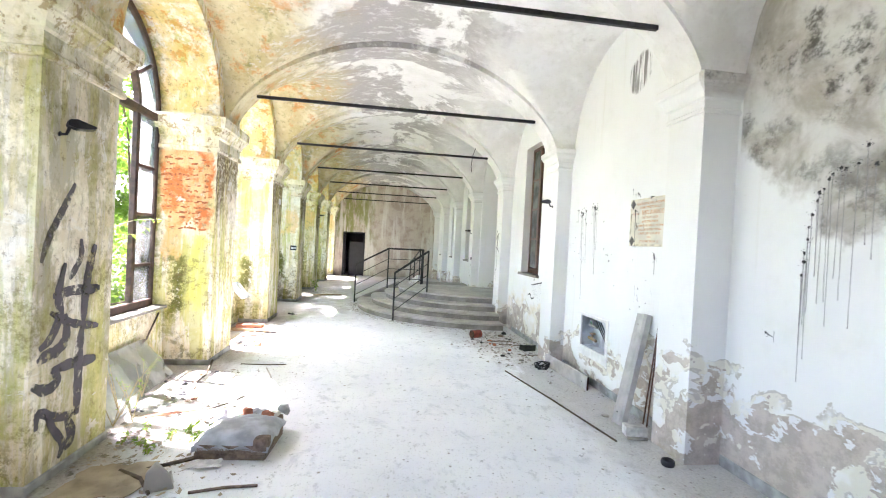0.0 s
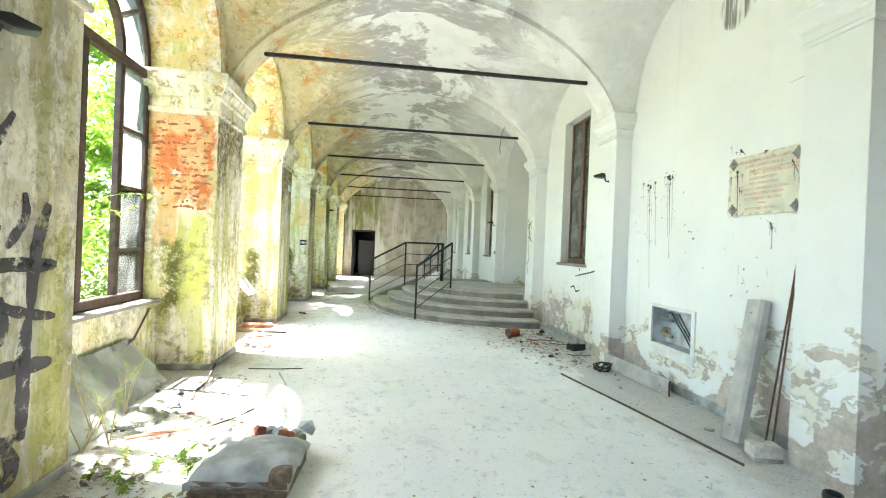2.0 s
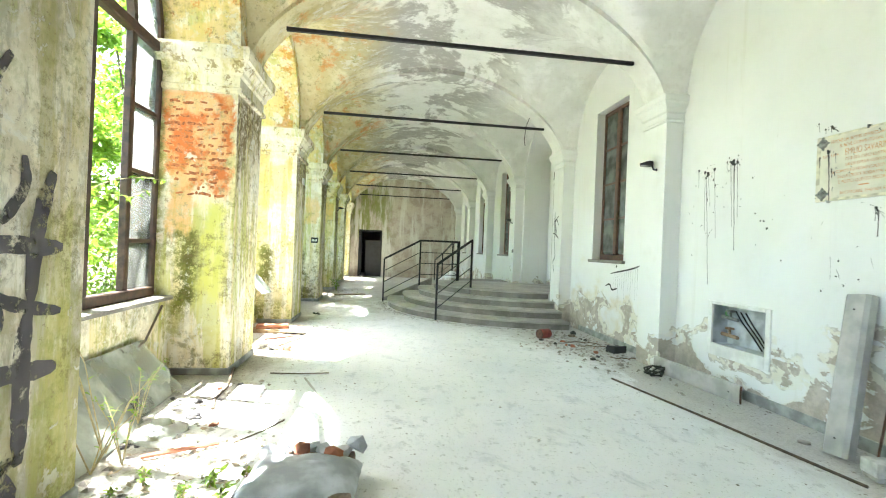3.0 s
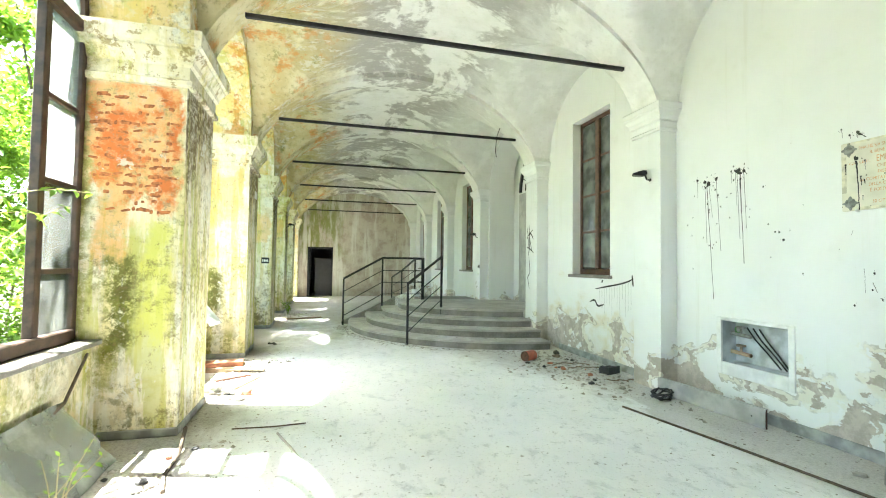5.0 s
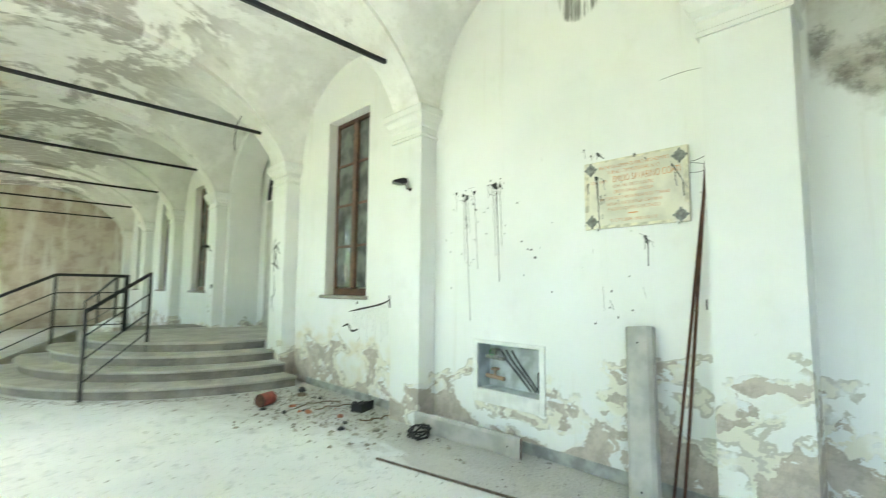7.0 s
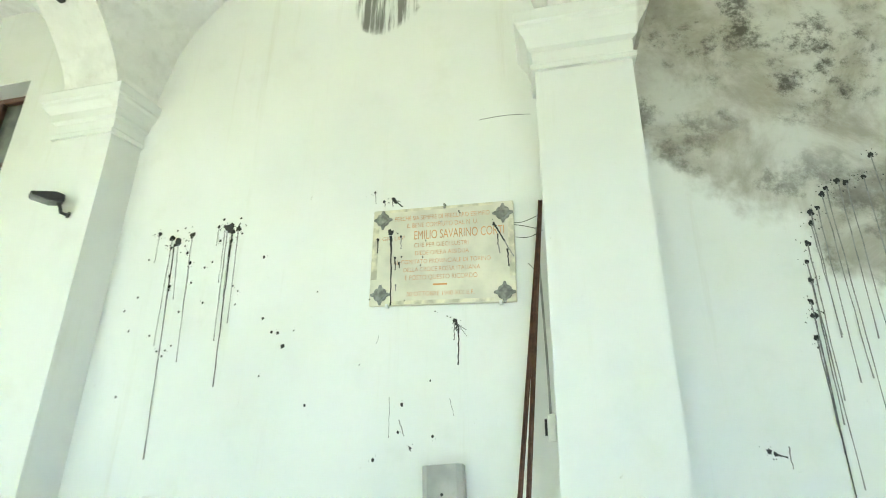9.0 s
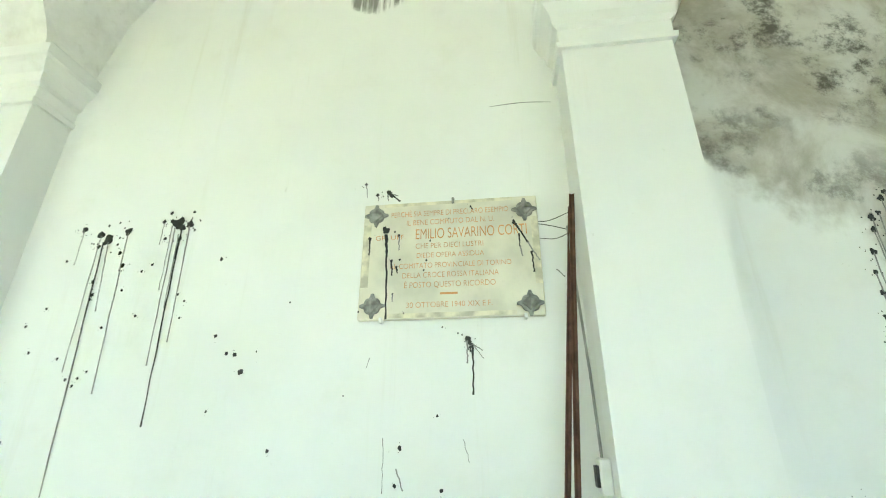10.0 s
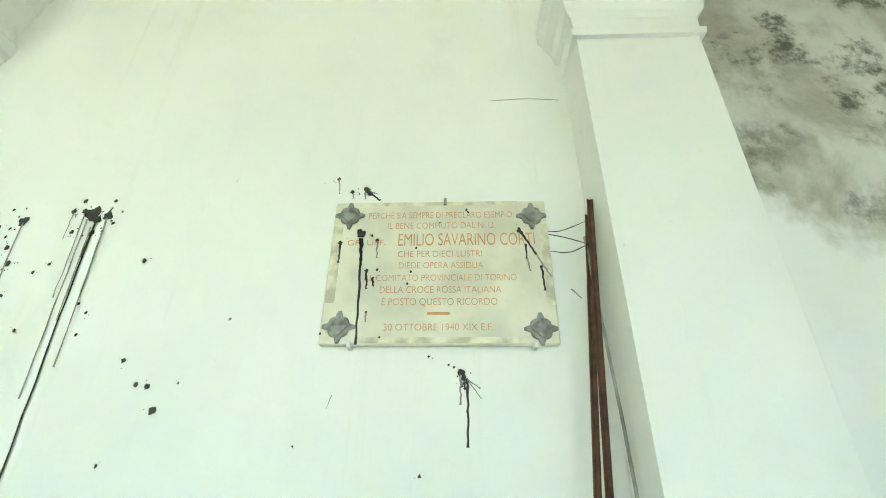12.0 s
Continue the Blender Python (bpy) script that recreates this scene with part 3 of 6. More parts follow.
# stair: four curved steps, platform, rails
SC, STEP_R, RISE = (2.62, 11.6), [2.97, 2.63, 2.29, 1.95], 0.133
stair = thing("staircase", "worn grey stone steps curving up to a low platform", "stairs")
for k, rad in enumerate(STEP_R):
    def ring(rr):
        pts = [(SC[0] - rr * math.sin(a), SC[1] - rr * math.cos(a)) for a in [math.radians(q * 110 / 40) for q in range(41)]]
        return [(WALL_R - 0.19, SC[1] - rr)] + [p for p in pts if p[1] < 12.3] + [(SC[0] - rr * math.sin(math.acos(max(-1, (SC[1] - 12.3) / rr))), 12.3), (WALL_R - 0.19, 12.3)]
    # darker stone on risers, lighter on treads: the fall of light put into colour
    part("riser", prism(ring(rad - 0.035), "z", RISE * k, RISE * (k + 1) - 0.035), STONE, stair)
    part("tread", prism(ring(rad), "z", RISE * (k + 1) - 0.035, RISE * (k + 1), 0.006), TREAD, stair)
PLAT = RISE * 4
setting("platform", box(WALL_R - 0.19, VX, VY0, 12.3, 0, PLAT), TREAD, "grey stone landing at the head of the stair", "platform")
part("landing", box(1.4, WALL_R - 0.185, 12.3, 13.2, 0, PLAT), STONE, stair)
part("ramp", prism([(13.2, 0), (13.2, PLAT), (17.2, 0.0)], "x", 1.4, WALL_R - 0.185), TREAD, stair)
part("ramp_kerb", prism([(12.9, 0), (12.9, PLAT + 0.18), (13.2, PLAT + 0.18), (17.2, 0.15), (17.2, 0.0)], "x", 1.28, 1.40), WHITE, stair)


part("stringer", prism([(-0.46, 0.0), (-0.46, 0.05), (0.72, PLAT + 0.05), (0.72, 0.0)], "y", 12.31, 12.43, 0.005), STONE, stair)


def rail(name, posts, label):
    """posts: (x, y, foot, top). A handrail over them with two lower bars."""
    t = thing(name, label, "railing", "stair railings")
    for x, y, z0, z1 in posts:
        part("post", box(x - 0.018, x + 0.018, y - 0.018, y + 0.018, z0, z1, 0.003), IRON, t)
    for (xa, ya, za, ta), (xb, yb, zb, tb) in zip(posts, posts[1:]):
        part("handrail", tube([(xa, ya, ta), (xb, yb, tb)], 0.024), IRON, t)
        for drop in (0.28, 0.54, 0.80):
            part("bar", tube([(xa, ya, ta - drop), (xb, yb, tb - drop)], 0.009, 6), IRON, t)
    return t


rail("stair_railing", [(0.50, 9.49, 0.0, 1.0), (1.27, 10.27, 0.40, 1.47)], "black iron railing rising over the curved steps")
rail("stair_railing", [(-0.44, 12.08, 0.0, 1.0), (0.40, 12.15, 0.40, 1.46), (1.30, 12.15, PLAT, 1.46)], "black iron railing rising to the landing corner")
rail("stair_railing", [(1.34, 12.2, PLAT, 1.46), (1.34, 13.2, PLAT, 1.46), (1.34, 15.2, 0.29, 1.15), (1.34, 17.2, 0.0, 0.9)], "black iron railing along the ramp")

# outside: ground and greenery
setting("ground", box(-400, WALL_L0, -400, 400, -0.45, -0.25), SOIL, "overgrown ground outside the windows", "ground")


def foliage(name, cx, cy, z0, z1, rx, ry, count, size, label, seed, category="bush"):
    rnd = random.Random(seed)
    verts, faces = [], []
    clumps = [(cx + rnd.uniform(-rx, rx), cy + rnd.uniform(-ry, ry), z0 + (z1 - z0) * rnd.random() ** 0.9, rnd.uniform(0.35, 0.8)) for _ in range(max(6, count // 260))]
    for _ in range(count):
        q = rnd.choice(clumps)
        d = Vector((rnd.gauss(0, 1), rnd.gauss(0, 1), rnd.gauss(0, 0.7)))
        p = Vector(q[:3]) + d.normalized() * q[3] * rnd.random() ** 0.4
        if p.x > -3.05:
            continue
        e = Euler((rnd.uniform(-1, 1), rnd.uniform(-1, 1), rnd.uniform(0, 6.28))).to_matrix()
        s = size * rnd.uniform(0.6, 1.3)
        base = len(verts)
        for u, w, h in ((-0.9, 0, 0), (-0.1, -0.42, 0.08), (1.0, 0, -0.1), (-0.1, 0.42, 0.08)):
            verts.append(p + e @ Vector((u * s, w * s, h * s)))
        faces.append((base, base + 1, base + 2)), faces.append((base, base + 2, base + 3))
    me = bpy.data.meshes.new("leaves")
    me.from_pydata(verts, [], faces)
    me.materials.append(LEAF)
    t = thing(name, label, category, "", (cx, cy, -0.25))
    ob = new("leaves", me)
    ob.parent = t
    ob.matrix_parent_inverse = t.matrix_world.inverted()
    tagged(ob, "", "", "", "stuff")
    for _ in range(5):
        a = Vector((cx + rnd.uniform(-rx, rx) * 0.4, cy + rnd.uniform(-ry, ry) * 0.5, -0.25))
        b = rnd.choice(clumps)
        tip = Vector((min(b[0], -3.1), b[1], b[2]))
        mid = a.lerp(tip, 0.5) + Vector((rnd.uniform(-0.2, 0.2), rnd.uniform(-0.2, 0.2), 0.2))
        o = part("stem", tube([a, mid, tip], [0.035, 0.022, 0.008], 6), BARK, t)
        o.matrix_parent_inverse = t.matrix_world.inverted()
    return t


for k in range(8):
    cy = 2.0 + 2.9 * k
    foliage("bush", -4.6, cy, -0.2, 1.7, 1.2, 1.5, 5200, 0.055, "dense sunlit green bush outside the windows", 10 + k)
    foliage("tree", -7.4, cy + 1.0, 0.5, 4.6 + (k % 3) * 0.7, 1.4, 1.7, 8000, 0.09, "leafy green tree outside the windows", 40 + k, "tree")

# ---- unseen enclosure added to keep daylight out behind the windows and far door ----
setting("wall_window_backing", box(5.0, 5.2, BACK, END + 3.0, 0, TOP), WHITE, "unseen plain wall added behind the windows to block the sky", "wall")
# near-black walls: the shade beyond the far door is put into their colour
setting("wall_backing", box(WALL_L0, 5.2, END + 3.0, END + 3.2, 0, TOP), DOORPAINT, "near-black wall standing in for the darkness beyond the far door", "wall")
setting("wall_backing_side", box(WALL_L0, WALL_L0 + 0.2, END + 0.3, END + 3.0, 0, TOP), DOORPAINT, "near-black side wall standing in for the darkness beyond the far door", "wall")
setting("roof_window_backing", box(VX + 0.4, 5.2, BACK - 0.3, END + 3.2, TOP, TOP + 0.2), STONE, "unseen slab added over the space behind the windows to block the sky", "roof")
setting("roof_backing", box(WALL_L0, VX + 0.4, END + 0.3, END + 3.2, TOP, TOP + 0.2), STONE, "unseen slab added over the space beyond the far door to block the sky", "roof")
for y in (BACK, 9.0, 12.2):
    setting("wall_partition", box(X1, 5.0, y, y + 0.15, 0, TOP), WHITE, "unseen partition added in the space behind the windows", "wall")

# skirting along the right wall
for a, b in zip([BACK] + RIBS, RIBS + [END]):
    y0, y1 = a + 0.05 + PIL, b + 0.05 - PIL
    if 9.0 < y0 < 10.5:
        continue
    if y1 - y0 > 0.3:
        wx = WALL_R if y0 > 3.5 else WALL_N
        setting("baseboard", box(wx - 0.012, wx - 0.001, y0, min(y1, 8.72) if y0 < 8.7 < y1 + 0.5 and y0 > 6 else y1, 0.0, 0.09, 0.003), BASEBOARD, "low grey painted skirting strip", "baseboard")

# flat lettering-free materials of the loose things
MARBLE = plain("veined_marble", (0.70, 0.67, 0.55), 0.4, 0, 0.16, 5)
STAINED = plain("yellowed_marble", (0.67, 0.63, 0.48), 0.5, 0, 0.3, 18)
INK = plain("faded_ochre_lettering", (0.60, 0.30, 0.13), 0.8, 0, 0.2, 20)
BRONZE = plain("weathered_bronze", (0.27, 0.275, 0.25), 0.6, 0.2, 0.35, 40)
ENAMEL = plain("dull_grey_enamel", (0.45, 0.44, 0.41), 0.5, 0, 0.22, 6)
RUST = plain("rusty_brown_steel", (0.13, 0.065, 0.045), 0.75, 0.2, 0.4, 25)
WHITEPAINT = plain("white_frame_paint", (0.78, 0.79, 0.76), 0.5, 0, 0.12, 8)
STEELBACK = plain("grey_blue_sheet_steel", (0.52, 0.57, 0.59), 0.5, 0.1, 0.35, 6)
BLACKPLASTIC = plain("black_plastic", (0.02, 0.02, 0.022), 0.5, 0, 0.3, 30)
GREYFABRIC = plain("grey_vinyl", (0.44, 0.47, 0.50), 0.55, 0, 0.35, 7, 0.3)
FOAM = plain("brown_torn_padding", (0.20, 0.15, 0.11), 0.95, 0, 0.4, 30, 0.6)
CARD = plain("damp_cardboard", (0.40, 0.34, 0.24), 0.9, 0, 0.35, 5)
CLAY = plain("red_clay", (0.36, 0.15, 0.09), 0.85, 0, 0.3, 12)
REDPAINT = plain("faded_red_paint", (0.33, 0.075, 0.05), 0.5, 0, 0.35, 15)
PALEWOOD = plain("weathered_pale_wood", (0.36, 0.26, 0.17), 0.8, 0, 0.4, 12)
CHALK = plain("chalky_block", (0.60, 0.59, 0.55), 0.9, 0, 0.25, 14, 0.4)
RUBBLE = plain("grey_rubble", (0.38, 0.36, 0.32), 0.95, 0, 0.45, 11, 0.5)
DRIPGREY = plain("thin_black_paint", (0.27, 0.27, 0.26), 0.7, 0, 0.3, 30)
STEM = plain("dry_stem", (0.42, 0.36, 0.20), 0.8, 0, 0.3, 30)
PLASTIC = glass_material("milky_plastic_sheet", 0.12, (0.90, 0.96, 0.91), 0.62, True)
BLINDGLASS = plain("dark_dusty_pane", (0.15, 0.165, 0.155), 0.10, 0, 0.5, 4, 0.02)


# ---- left arched windows ----
WX0, WX1 = -2.61, -2.55


def arc_bar(c, r0, r1, z, x0, x1, a0=0.0, a1=math.pi, n=26, k=1.0):
    bm = bmesh.new()
    cols = []
    for i in range(n + 1):
        a = a0 + (a1 - a0) * i / n
        cy, cz = -math.cos(a), math.sin(a) * k
        cols.append([bm.verts.new(p) for p in ((x0, c + r0 * cy, z + r0 * cz), (x1, c + r0 * cy, z + r0 * cz), (x1, c + r1 * cy, z + r1 * cz), (x0, c + r1 * cy, z + r1 * cz))])
    for a, b in zip(cols, cols[1:]):
        for q in range(4):
            bm.faces.new((a[q], b[q], b[(q + 1) % 4], a[(q + 1) % 4]))
    bm.faces.new(cols[0]), bm.faces.new(cols[-1][::-1])
    return bm


def arched_window(k, y0, y1):
    c, h = (y0 + y1) / 2, (y1 - y0) / 2
    w = tagged(new("window_%d" % k), "tall arched window of dark brown wood with some panes gone", "window", "", "structure")
    z0, zt = 0.735, 2.97
    m = h * 0.555
    part("window_frame", box(WX0, WX1, y0, y0 + 0.06, z0, zt, 0.006), DARKWOOD, w)
    part("window_frame", box(WX0, WX1, y1 - 0.06, y1, z0, zt, 0.006), DARKWOOD, w)
    part("transom", box(WX0 - 0.01, WX1 + 0.015, y0, y1, zt - 0.03, zt + 0.06, 0.01), DARKWOOD, w)
    part("bottom_rail", box(WX0, WX1 + 0.02, y0 + 0.06, y1 - 0.06, z0, z0 + 0.085, 0.008), DARKWOOD, w)
    part("meeting_stile", box(WX0, WX1 + 0.02, c - 0.075, c - 0.003, z0 + 0.085, zt - 0.03, 0.008), DARKWOOD, w)
    part("meeting_stile", box(WX0, WX1 + 0.02, c + 0.003, c + 0.075, z0 + 0.085, zt - 0.03, 0.008), DARKWOOD, w)
    for s in (-1, 1):
        part("mullion", box(WX0, WX1, c + s * m - 0.032, c + s * m + 0.032, z0 + 0.085, zt - 0.03, 0.006), DARKWOOD, w)
        a, b = sorted((c + s * (m + 0.032), c + s * (h - 0.06)))
        for z in (1.23, 1.82, 2.37):
            part("glazing_bar", box(WX0 + 0.01, WX1 - 0.01, a, b, z - 0.018, z + 0.018, 0.004), DARKWOOD, w)
        for z, zz in ((z0 + 0.085, 1.212), (1.248, 1.802), (1.838, 2.352), (2.388, zt - 0.03)):
            p = part("pane", box(-2.582, -2.577, a, b, z, zz), DUSTGLASS if zz < 2 else GLASS, w)
            p.visible_shadow = False
    # fanlight
    part("arch_frame", arc_bar(c, h - 0.065, h - 0.003, zt + 0.05, WX0, WX1, 0, math.pi, 30, 1.03), DARKWOOD, w)
    part("inner_arc", arc_bar(c, m - 0.03, m + 0.03, zt + 0.06, WX0, WX1), DARKWOOD, w)
    for a in (0.55, math.pi / 2, math.pi - 0.55):
        cy, cz = -math.cos(a), math.sin(a)
        p0, p1 = (-2.58, c + (m + 0.02) * cy, zt + 0.06 + (m + 0.02) * cz), (-2.58, c + (h - 0.05) * cy, zt + 0.06 + (h - 0.05) * cz)
        part("radial_bar", tube([p0, p1], 0.024, 4), DARKWOOD, w)
    pane = part("pane", arc_bar(c, m + 0.03, h - 0.065, zt + 0.055, -2.582, -2.578), GLASS, w)
    pane.visible_shadow = False
    return w


# the first two bays are out of view; their windows are added for light
for i in range(3):
    arched_window(i + 1, RIBS[i] + PIER, RIBS[i + 1] - PIER)


# ---- right windows ----
def side_window(k, y0, y1):
    w = tagged(new("window_%d" % k), "narrow tall reddish-brown casement window with dusty dark panes", "window", "", "structure")
    z0, z1, x0, x1 = RWIN[2], RWIN[3], WALL_R + 0.13, WALL_R + 0.18
    c = (y0 + y1) / 2
    part("sill", box(WALL_R - 0.05, x1, y0 - 0.05, y1 + 0.05, z0 - 0.04, z0 + 0.004, 0.006), STONE, w)
    for a, b in ((y0, y0 + 0.05), (y1 - 0.05, y1)):
        part("window_frame", box(x0, x1, a, b, z0, z1, 0.006), REDWOOD, w)
    part("window_frame", box(x0, x1, y0 + 0.05, y1 - 0.05, z1 - 0.05, z1, 0.006), REDWOOD, w)
    part("window_frame", box(x0 - 0.015, x1, y0 + 0.05, y1 - 0.05, z0 + 0.004, z0 + 0.09, 0.008), REDWOOD, w)
    part("meeting_stile", box(x0 - 0.02, x1, c - 0.045, c + 0.045, z0 + 0.09, z1 - 0.05, 0.01), REDWOOD, w)
    for s in (0, 1):
        a, b = (y0 + 0.05, c - 0.045) if s == 0 else (c + 0.045, y1 - 0.05)
        levels = [z0 + 0.09 + (z1 - 0.05 - z0 - 0.09) * q / 4 for q in range(5)]
        for q in range(1, 4):
            part("glazing_bar", box(x0 + 0.005, x1 - 0.005, a, b, levels[q] - 0.016, levels[q] + 0.016, 0.004), REDWOOD, w)
        for q in range(4):
            part("pane", box(x0 + 0.02, x0 + 0.025, a, b, levels[q] + 0.016, levels[q + 1] - 0.016), BLINDGLASS, w)
    return w


k = 20
for i, r in enumerate(RIBS[:-1]):
    if r > 6 and abs(r - 9.28) > 0.1:
        a, b = (7.39, 8.33) if r < 7 else (r + 1.0, r + 1.95)
        side_window(k, a, b)
        k += 1

# vestibule door with an iron fanlight
d = tagged(new("door_1"), "tall grey double door under an arched iron grille", "door", "", "structure")
c = (VY0 + VY1) / 2
for y0, y1 in ((c - 0.85, c - 0.003), (c + 0.003, c + 0.85)):
    leaf = part("door_leaf", box(VX - 0.06, VX - 0.005, y0, y1, PLAT, 2.95, 0.008), ENAMEL, d)
    for z0, z1 in ((PLAT + 0.15, 1.5), (1.65, 2.8)):
        part("door_panel", box(VX - 0.075, VX - 0.058, y0 + 0.13, y1 - 0.13, z0, z1, 0.01), ENAMEL, leaf)
part("grille_frame", arc_bar(c, 0.80, 0.87, 2.99, VX - 0.06, VX - 0.01), IRON, d)
for q in range(1, 8):
    a = math.pi * q / 8
    part("grille_bar", tube([(VX - 0.04, c - 0.1 * math.cos(a), 2.99 + 0.1 * math.sin(a)), (VX - 0.04, c - 0.82 * math.cos(a), 2.99 + 0.82 * math.sin(a))], 0.011, 6), IRON, d)
for rr in (0.3, 0.56):
    part("grille_ring", arc_bar(c, rr - 0.01, rr + 0.01, 2.99, VX - 0.05, VX - 0.03), IRON, d)

# far door
d = tagged(new("door_2"), "near-black open door in the end wall", "door", "", "structure")
for a, b in ((DX0, DX0 + 0.07), (DX1 - 0.07, DX1)):
    part("door_frame", box(a, b, END - 0.03, END + 0.12, 0, DH, 0.008), DOORPAINT, d)
part("door_frame", box(DX0 + 0.07, DX1 - 0.07, END - 0.03, END + 0.12, DH - 0.07, DH, 0.008), DOORPAINT, d)
leaf = part("door_leaf", box(DX0 + 0.08, DX0 + 0.12, END + 0.13, END + 0.95, 0.01, DH - 0.08, 0.006), DOORPAINT, d)
part("door_handle", tube([(DX0 + 0.12, END + 0.88, 1.0), (DX0 + 0.17, END + 0.88, 1.0), (DX0 + 0.17, END + 0.76, 1.0)], 0.009, 6), BRONZE, leaf)
part("door_panel", box(DX0 + 0.30, DX1 - 0.07, END + 0.07, END + 0.11, 0.01, 1.55, 0.006), DOORPAINT, d)


# ---- paint marks ----
def daub(bm, x, y, z, r, rnd, n=11, lift=0.003, face=-1):
    """An uneven flat blot on a wall, a few millimetres thick at its middle."""
    c = bm.verts.new((x + face * lift, y, z))
    ring = []
    for q in range(n):
        a = 2 * math.pi * q / n
        rr = r * rnd.uniform(0.65, 1.2)
        ring.append(bm.verts.new((x + face * 0.001, y + rr * math.cos(a), z + rr * 1.15 * math.sin(a))))
    for q in range(n):
        bm.faces.new((c, ring[q], ring[(q + 1) % n]))


def ribbon(bm, pts, widths, lift=0.003):
    """A painted stroke: a thin strip that follows points (x, y, z) on a wall facing along x."""
    cols = []
    for i, p in enumerate(pts):
        a, b = Vector(pts[max(i - 1, 0)]), Vector(pts[min(i + 1, len(pts) - 1)])
        d = (b - a).normalized()
        s = Vector((0, -d.z, d.y)) * widths[i]
        cols.append((bm.verts.new(Vector(p) + s), bm.verts.new(Vector(p) - s)))
    for (a, b), (c2, d2) in zip(cols, cols[1:]):
        bm.faces.new((a, b, d2, c2))


def splashes(name, x, blots, drips, label, seed, parent=None, spray=6):
    """blots: (y, z, r); drips: (y, z, y1, z1, half width)."""
    rnd = random.Random(seed)
    t = parent or thing(name, label, "paint stain", "black paint marks")
    specks = bmesh.new()
    for y, z, r in blots:
        bm = bmesh.new()
        daub(bm, x, y, z, r * 1.02, rnd, 13)
        part("blot", bm, BLACK, t)
        for _ in range(spray):
            a, q = rnd.uniform(0, 6.28), r * rnd.uniform(1.6, 3.6)
            daub(specks, x, y + q * math.cos(a), z + q * math.sin(a), r * rnd.uniform(0.12, 0.3), rnd, 6)
    part("specks", specks, BLACK, t)["kind"] = "stuff"
    for y, z, y1, z1, w in drips:
        bm = bmesh.new()
        n = 9
        pts = [(x - 0.0022, y + (y1 - y) * q / n + rnd.uniform(-0.002, 0.002), z + (z1 - z) * q / n) for q in range(n + 1)]
        ribbon(bm, pts, [w * (1.25 - 0.5 * q / n) * rnd.uniform(0.8, 1.2) for q in range(n)] + [w * 1.3])
        part("drip", bm, BLACK if w > 0.0029 else DRIPGREY, t)
    return t


W = WALL_R - 0.001
splashes("paint_splash", W, [(5.924, 2.208, 0.0145), (5.831, 2.179, 0.0176), (5.786, 2.151, 0.026), (5.696, 2.188, 0.017), (5.827, 2.117, 0.0105), (5.801, 1.952, 0.0085), (5.784, 1.893, 0.0085), (5.678, 2.024, 0.01), (5.709, 2.082, 0.0084)],
         [(5.924, 2.208, 5.92, 2.035, 0.0022), (5.829, 2.173, 5.812, 1.567, 0.0024), (5.783, 2.139, 5.744, 1.816, 0.0022), (5.807, 2.14, 5.736, 1.014, 0.003), (5.695, 2.182, 5.651, 1.482, 0.0026)], "black paint blots with long thin runs down the white wall", 1)
splashes("paint_splash", W, [(5.456, 2.214, 0.0274), (5.399, 2.204, 0.0159), (5.529, 2.226, 0.0099), (5.432, 2.191, 0.016), (5.433, 2.136, 0.0111), (5.504, 2.141, 0.0081), (5.49, 2.226, 0.0098)],
         [(5.527, 2.219, 5.526, 2.113, 0.002), (5.467, 2.193, 5.443, 1.588, 0.0026), (5.482, 2.204, 5.472, 1.899, 0.002), (5.435, 2.176, 5.404, 1.361, 0.003), (5.398, 2.197, 5.378, 1.678, 0.0026), (5.444, 2.161, 5.427, 1.822, 0.0022), (5.433, 2.136, 5.435, 2.042, 0.003)], "cluster of black paint blots with fine runs on the wall", 2)
splashes("paint_splash", W, [(5.964, 2.056, 0.0065), (5.577, 1.989, 0.0058), (5.533, 2.019, 0.0058), (5.788, 1.871, 0.0061), (5.985, 1.837, 0.0064), (6.056, 1.761, 0.0065), (5.693, 1.746, 0.0059), (5.854, 1.622, 0.0061), (5.734, 1.543, 0.0059), (5.788, 1.539, 0.006), (5.75, 1.513, 0.0059), (5.551, 1.792, 0.0057), (5.343, 1.849, 0.0054), (5.349, 1.777, 0.0054), (5.988, 1.306, 0.0063), (5.152, 1.414, 0.005), (5.999, 1.65, 0.0064), (5.379, 1.878, 0.0055), (5.648, 1.907, 0.0059), (5.702, 1.568, 0.0059)], [], "sparse black paint specks on the white wall", 3, None, 2)
splashes("paint_splash", W, [(5.213, 2.029, 0.0089), (5.172, 1.698, 0.0071), (5.113, 1.628, 0.007), (5.076, 1.622, 0.0083), (5.041, 1.558, 0.0109), (4.889, 1.281, 0.0066), (4.877, 1.826, 0.004)], [], "short trail of black paint specks on the white wall", 31, None, 1)
splashes("paint_splash", W, [(4.167, 1.662, 0.0118), (4.158, 1.649, 0.0084), (4.15, 1.636, 0.0059)], [(4.167, 1.655, 4.168, 1.573, 0.0028), (4.147, 1.63, 4.149, 1.464, 0.0032), (4.15, 1.643, 4.112, 1.618, 0.0018), (4.143, 1.636, 4.11, 1.59, 0.0014), (4.156, 1.636, 4.157, 1.615, 0.003)], "black paint blot with two runs below the plaque", 4)
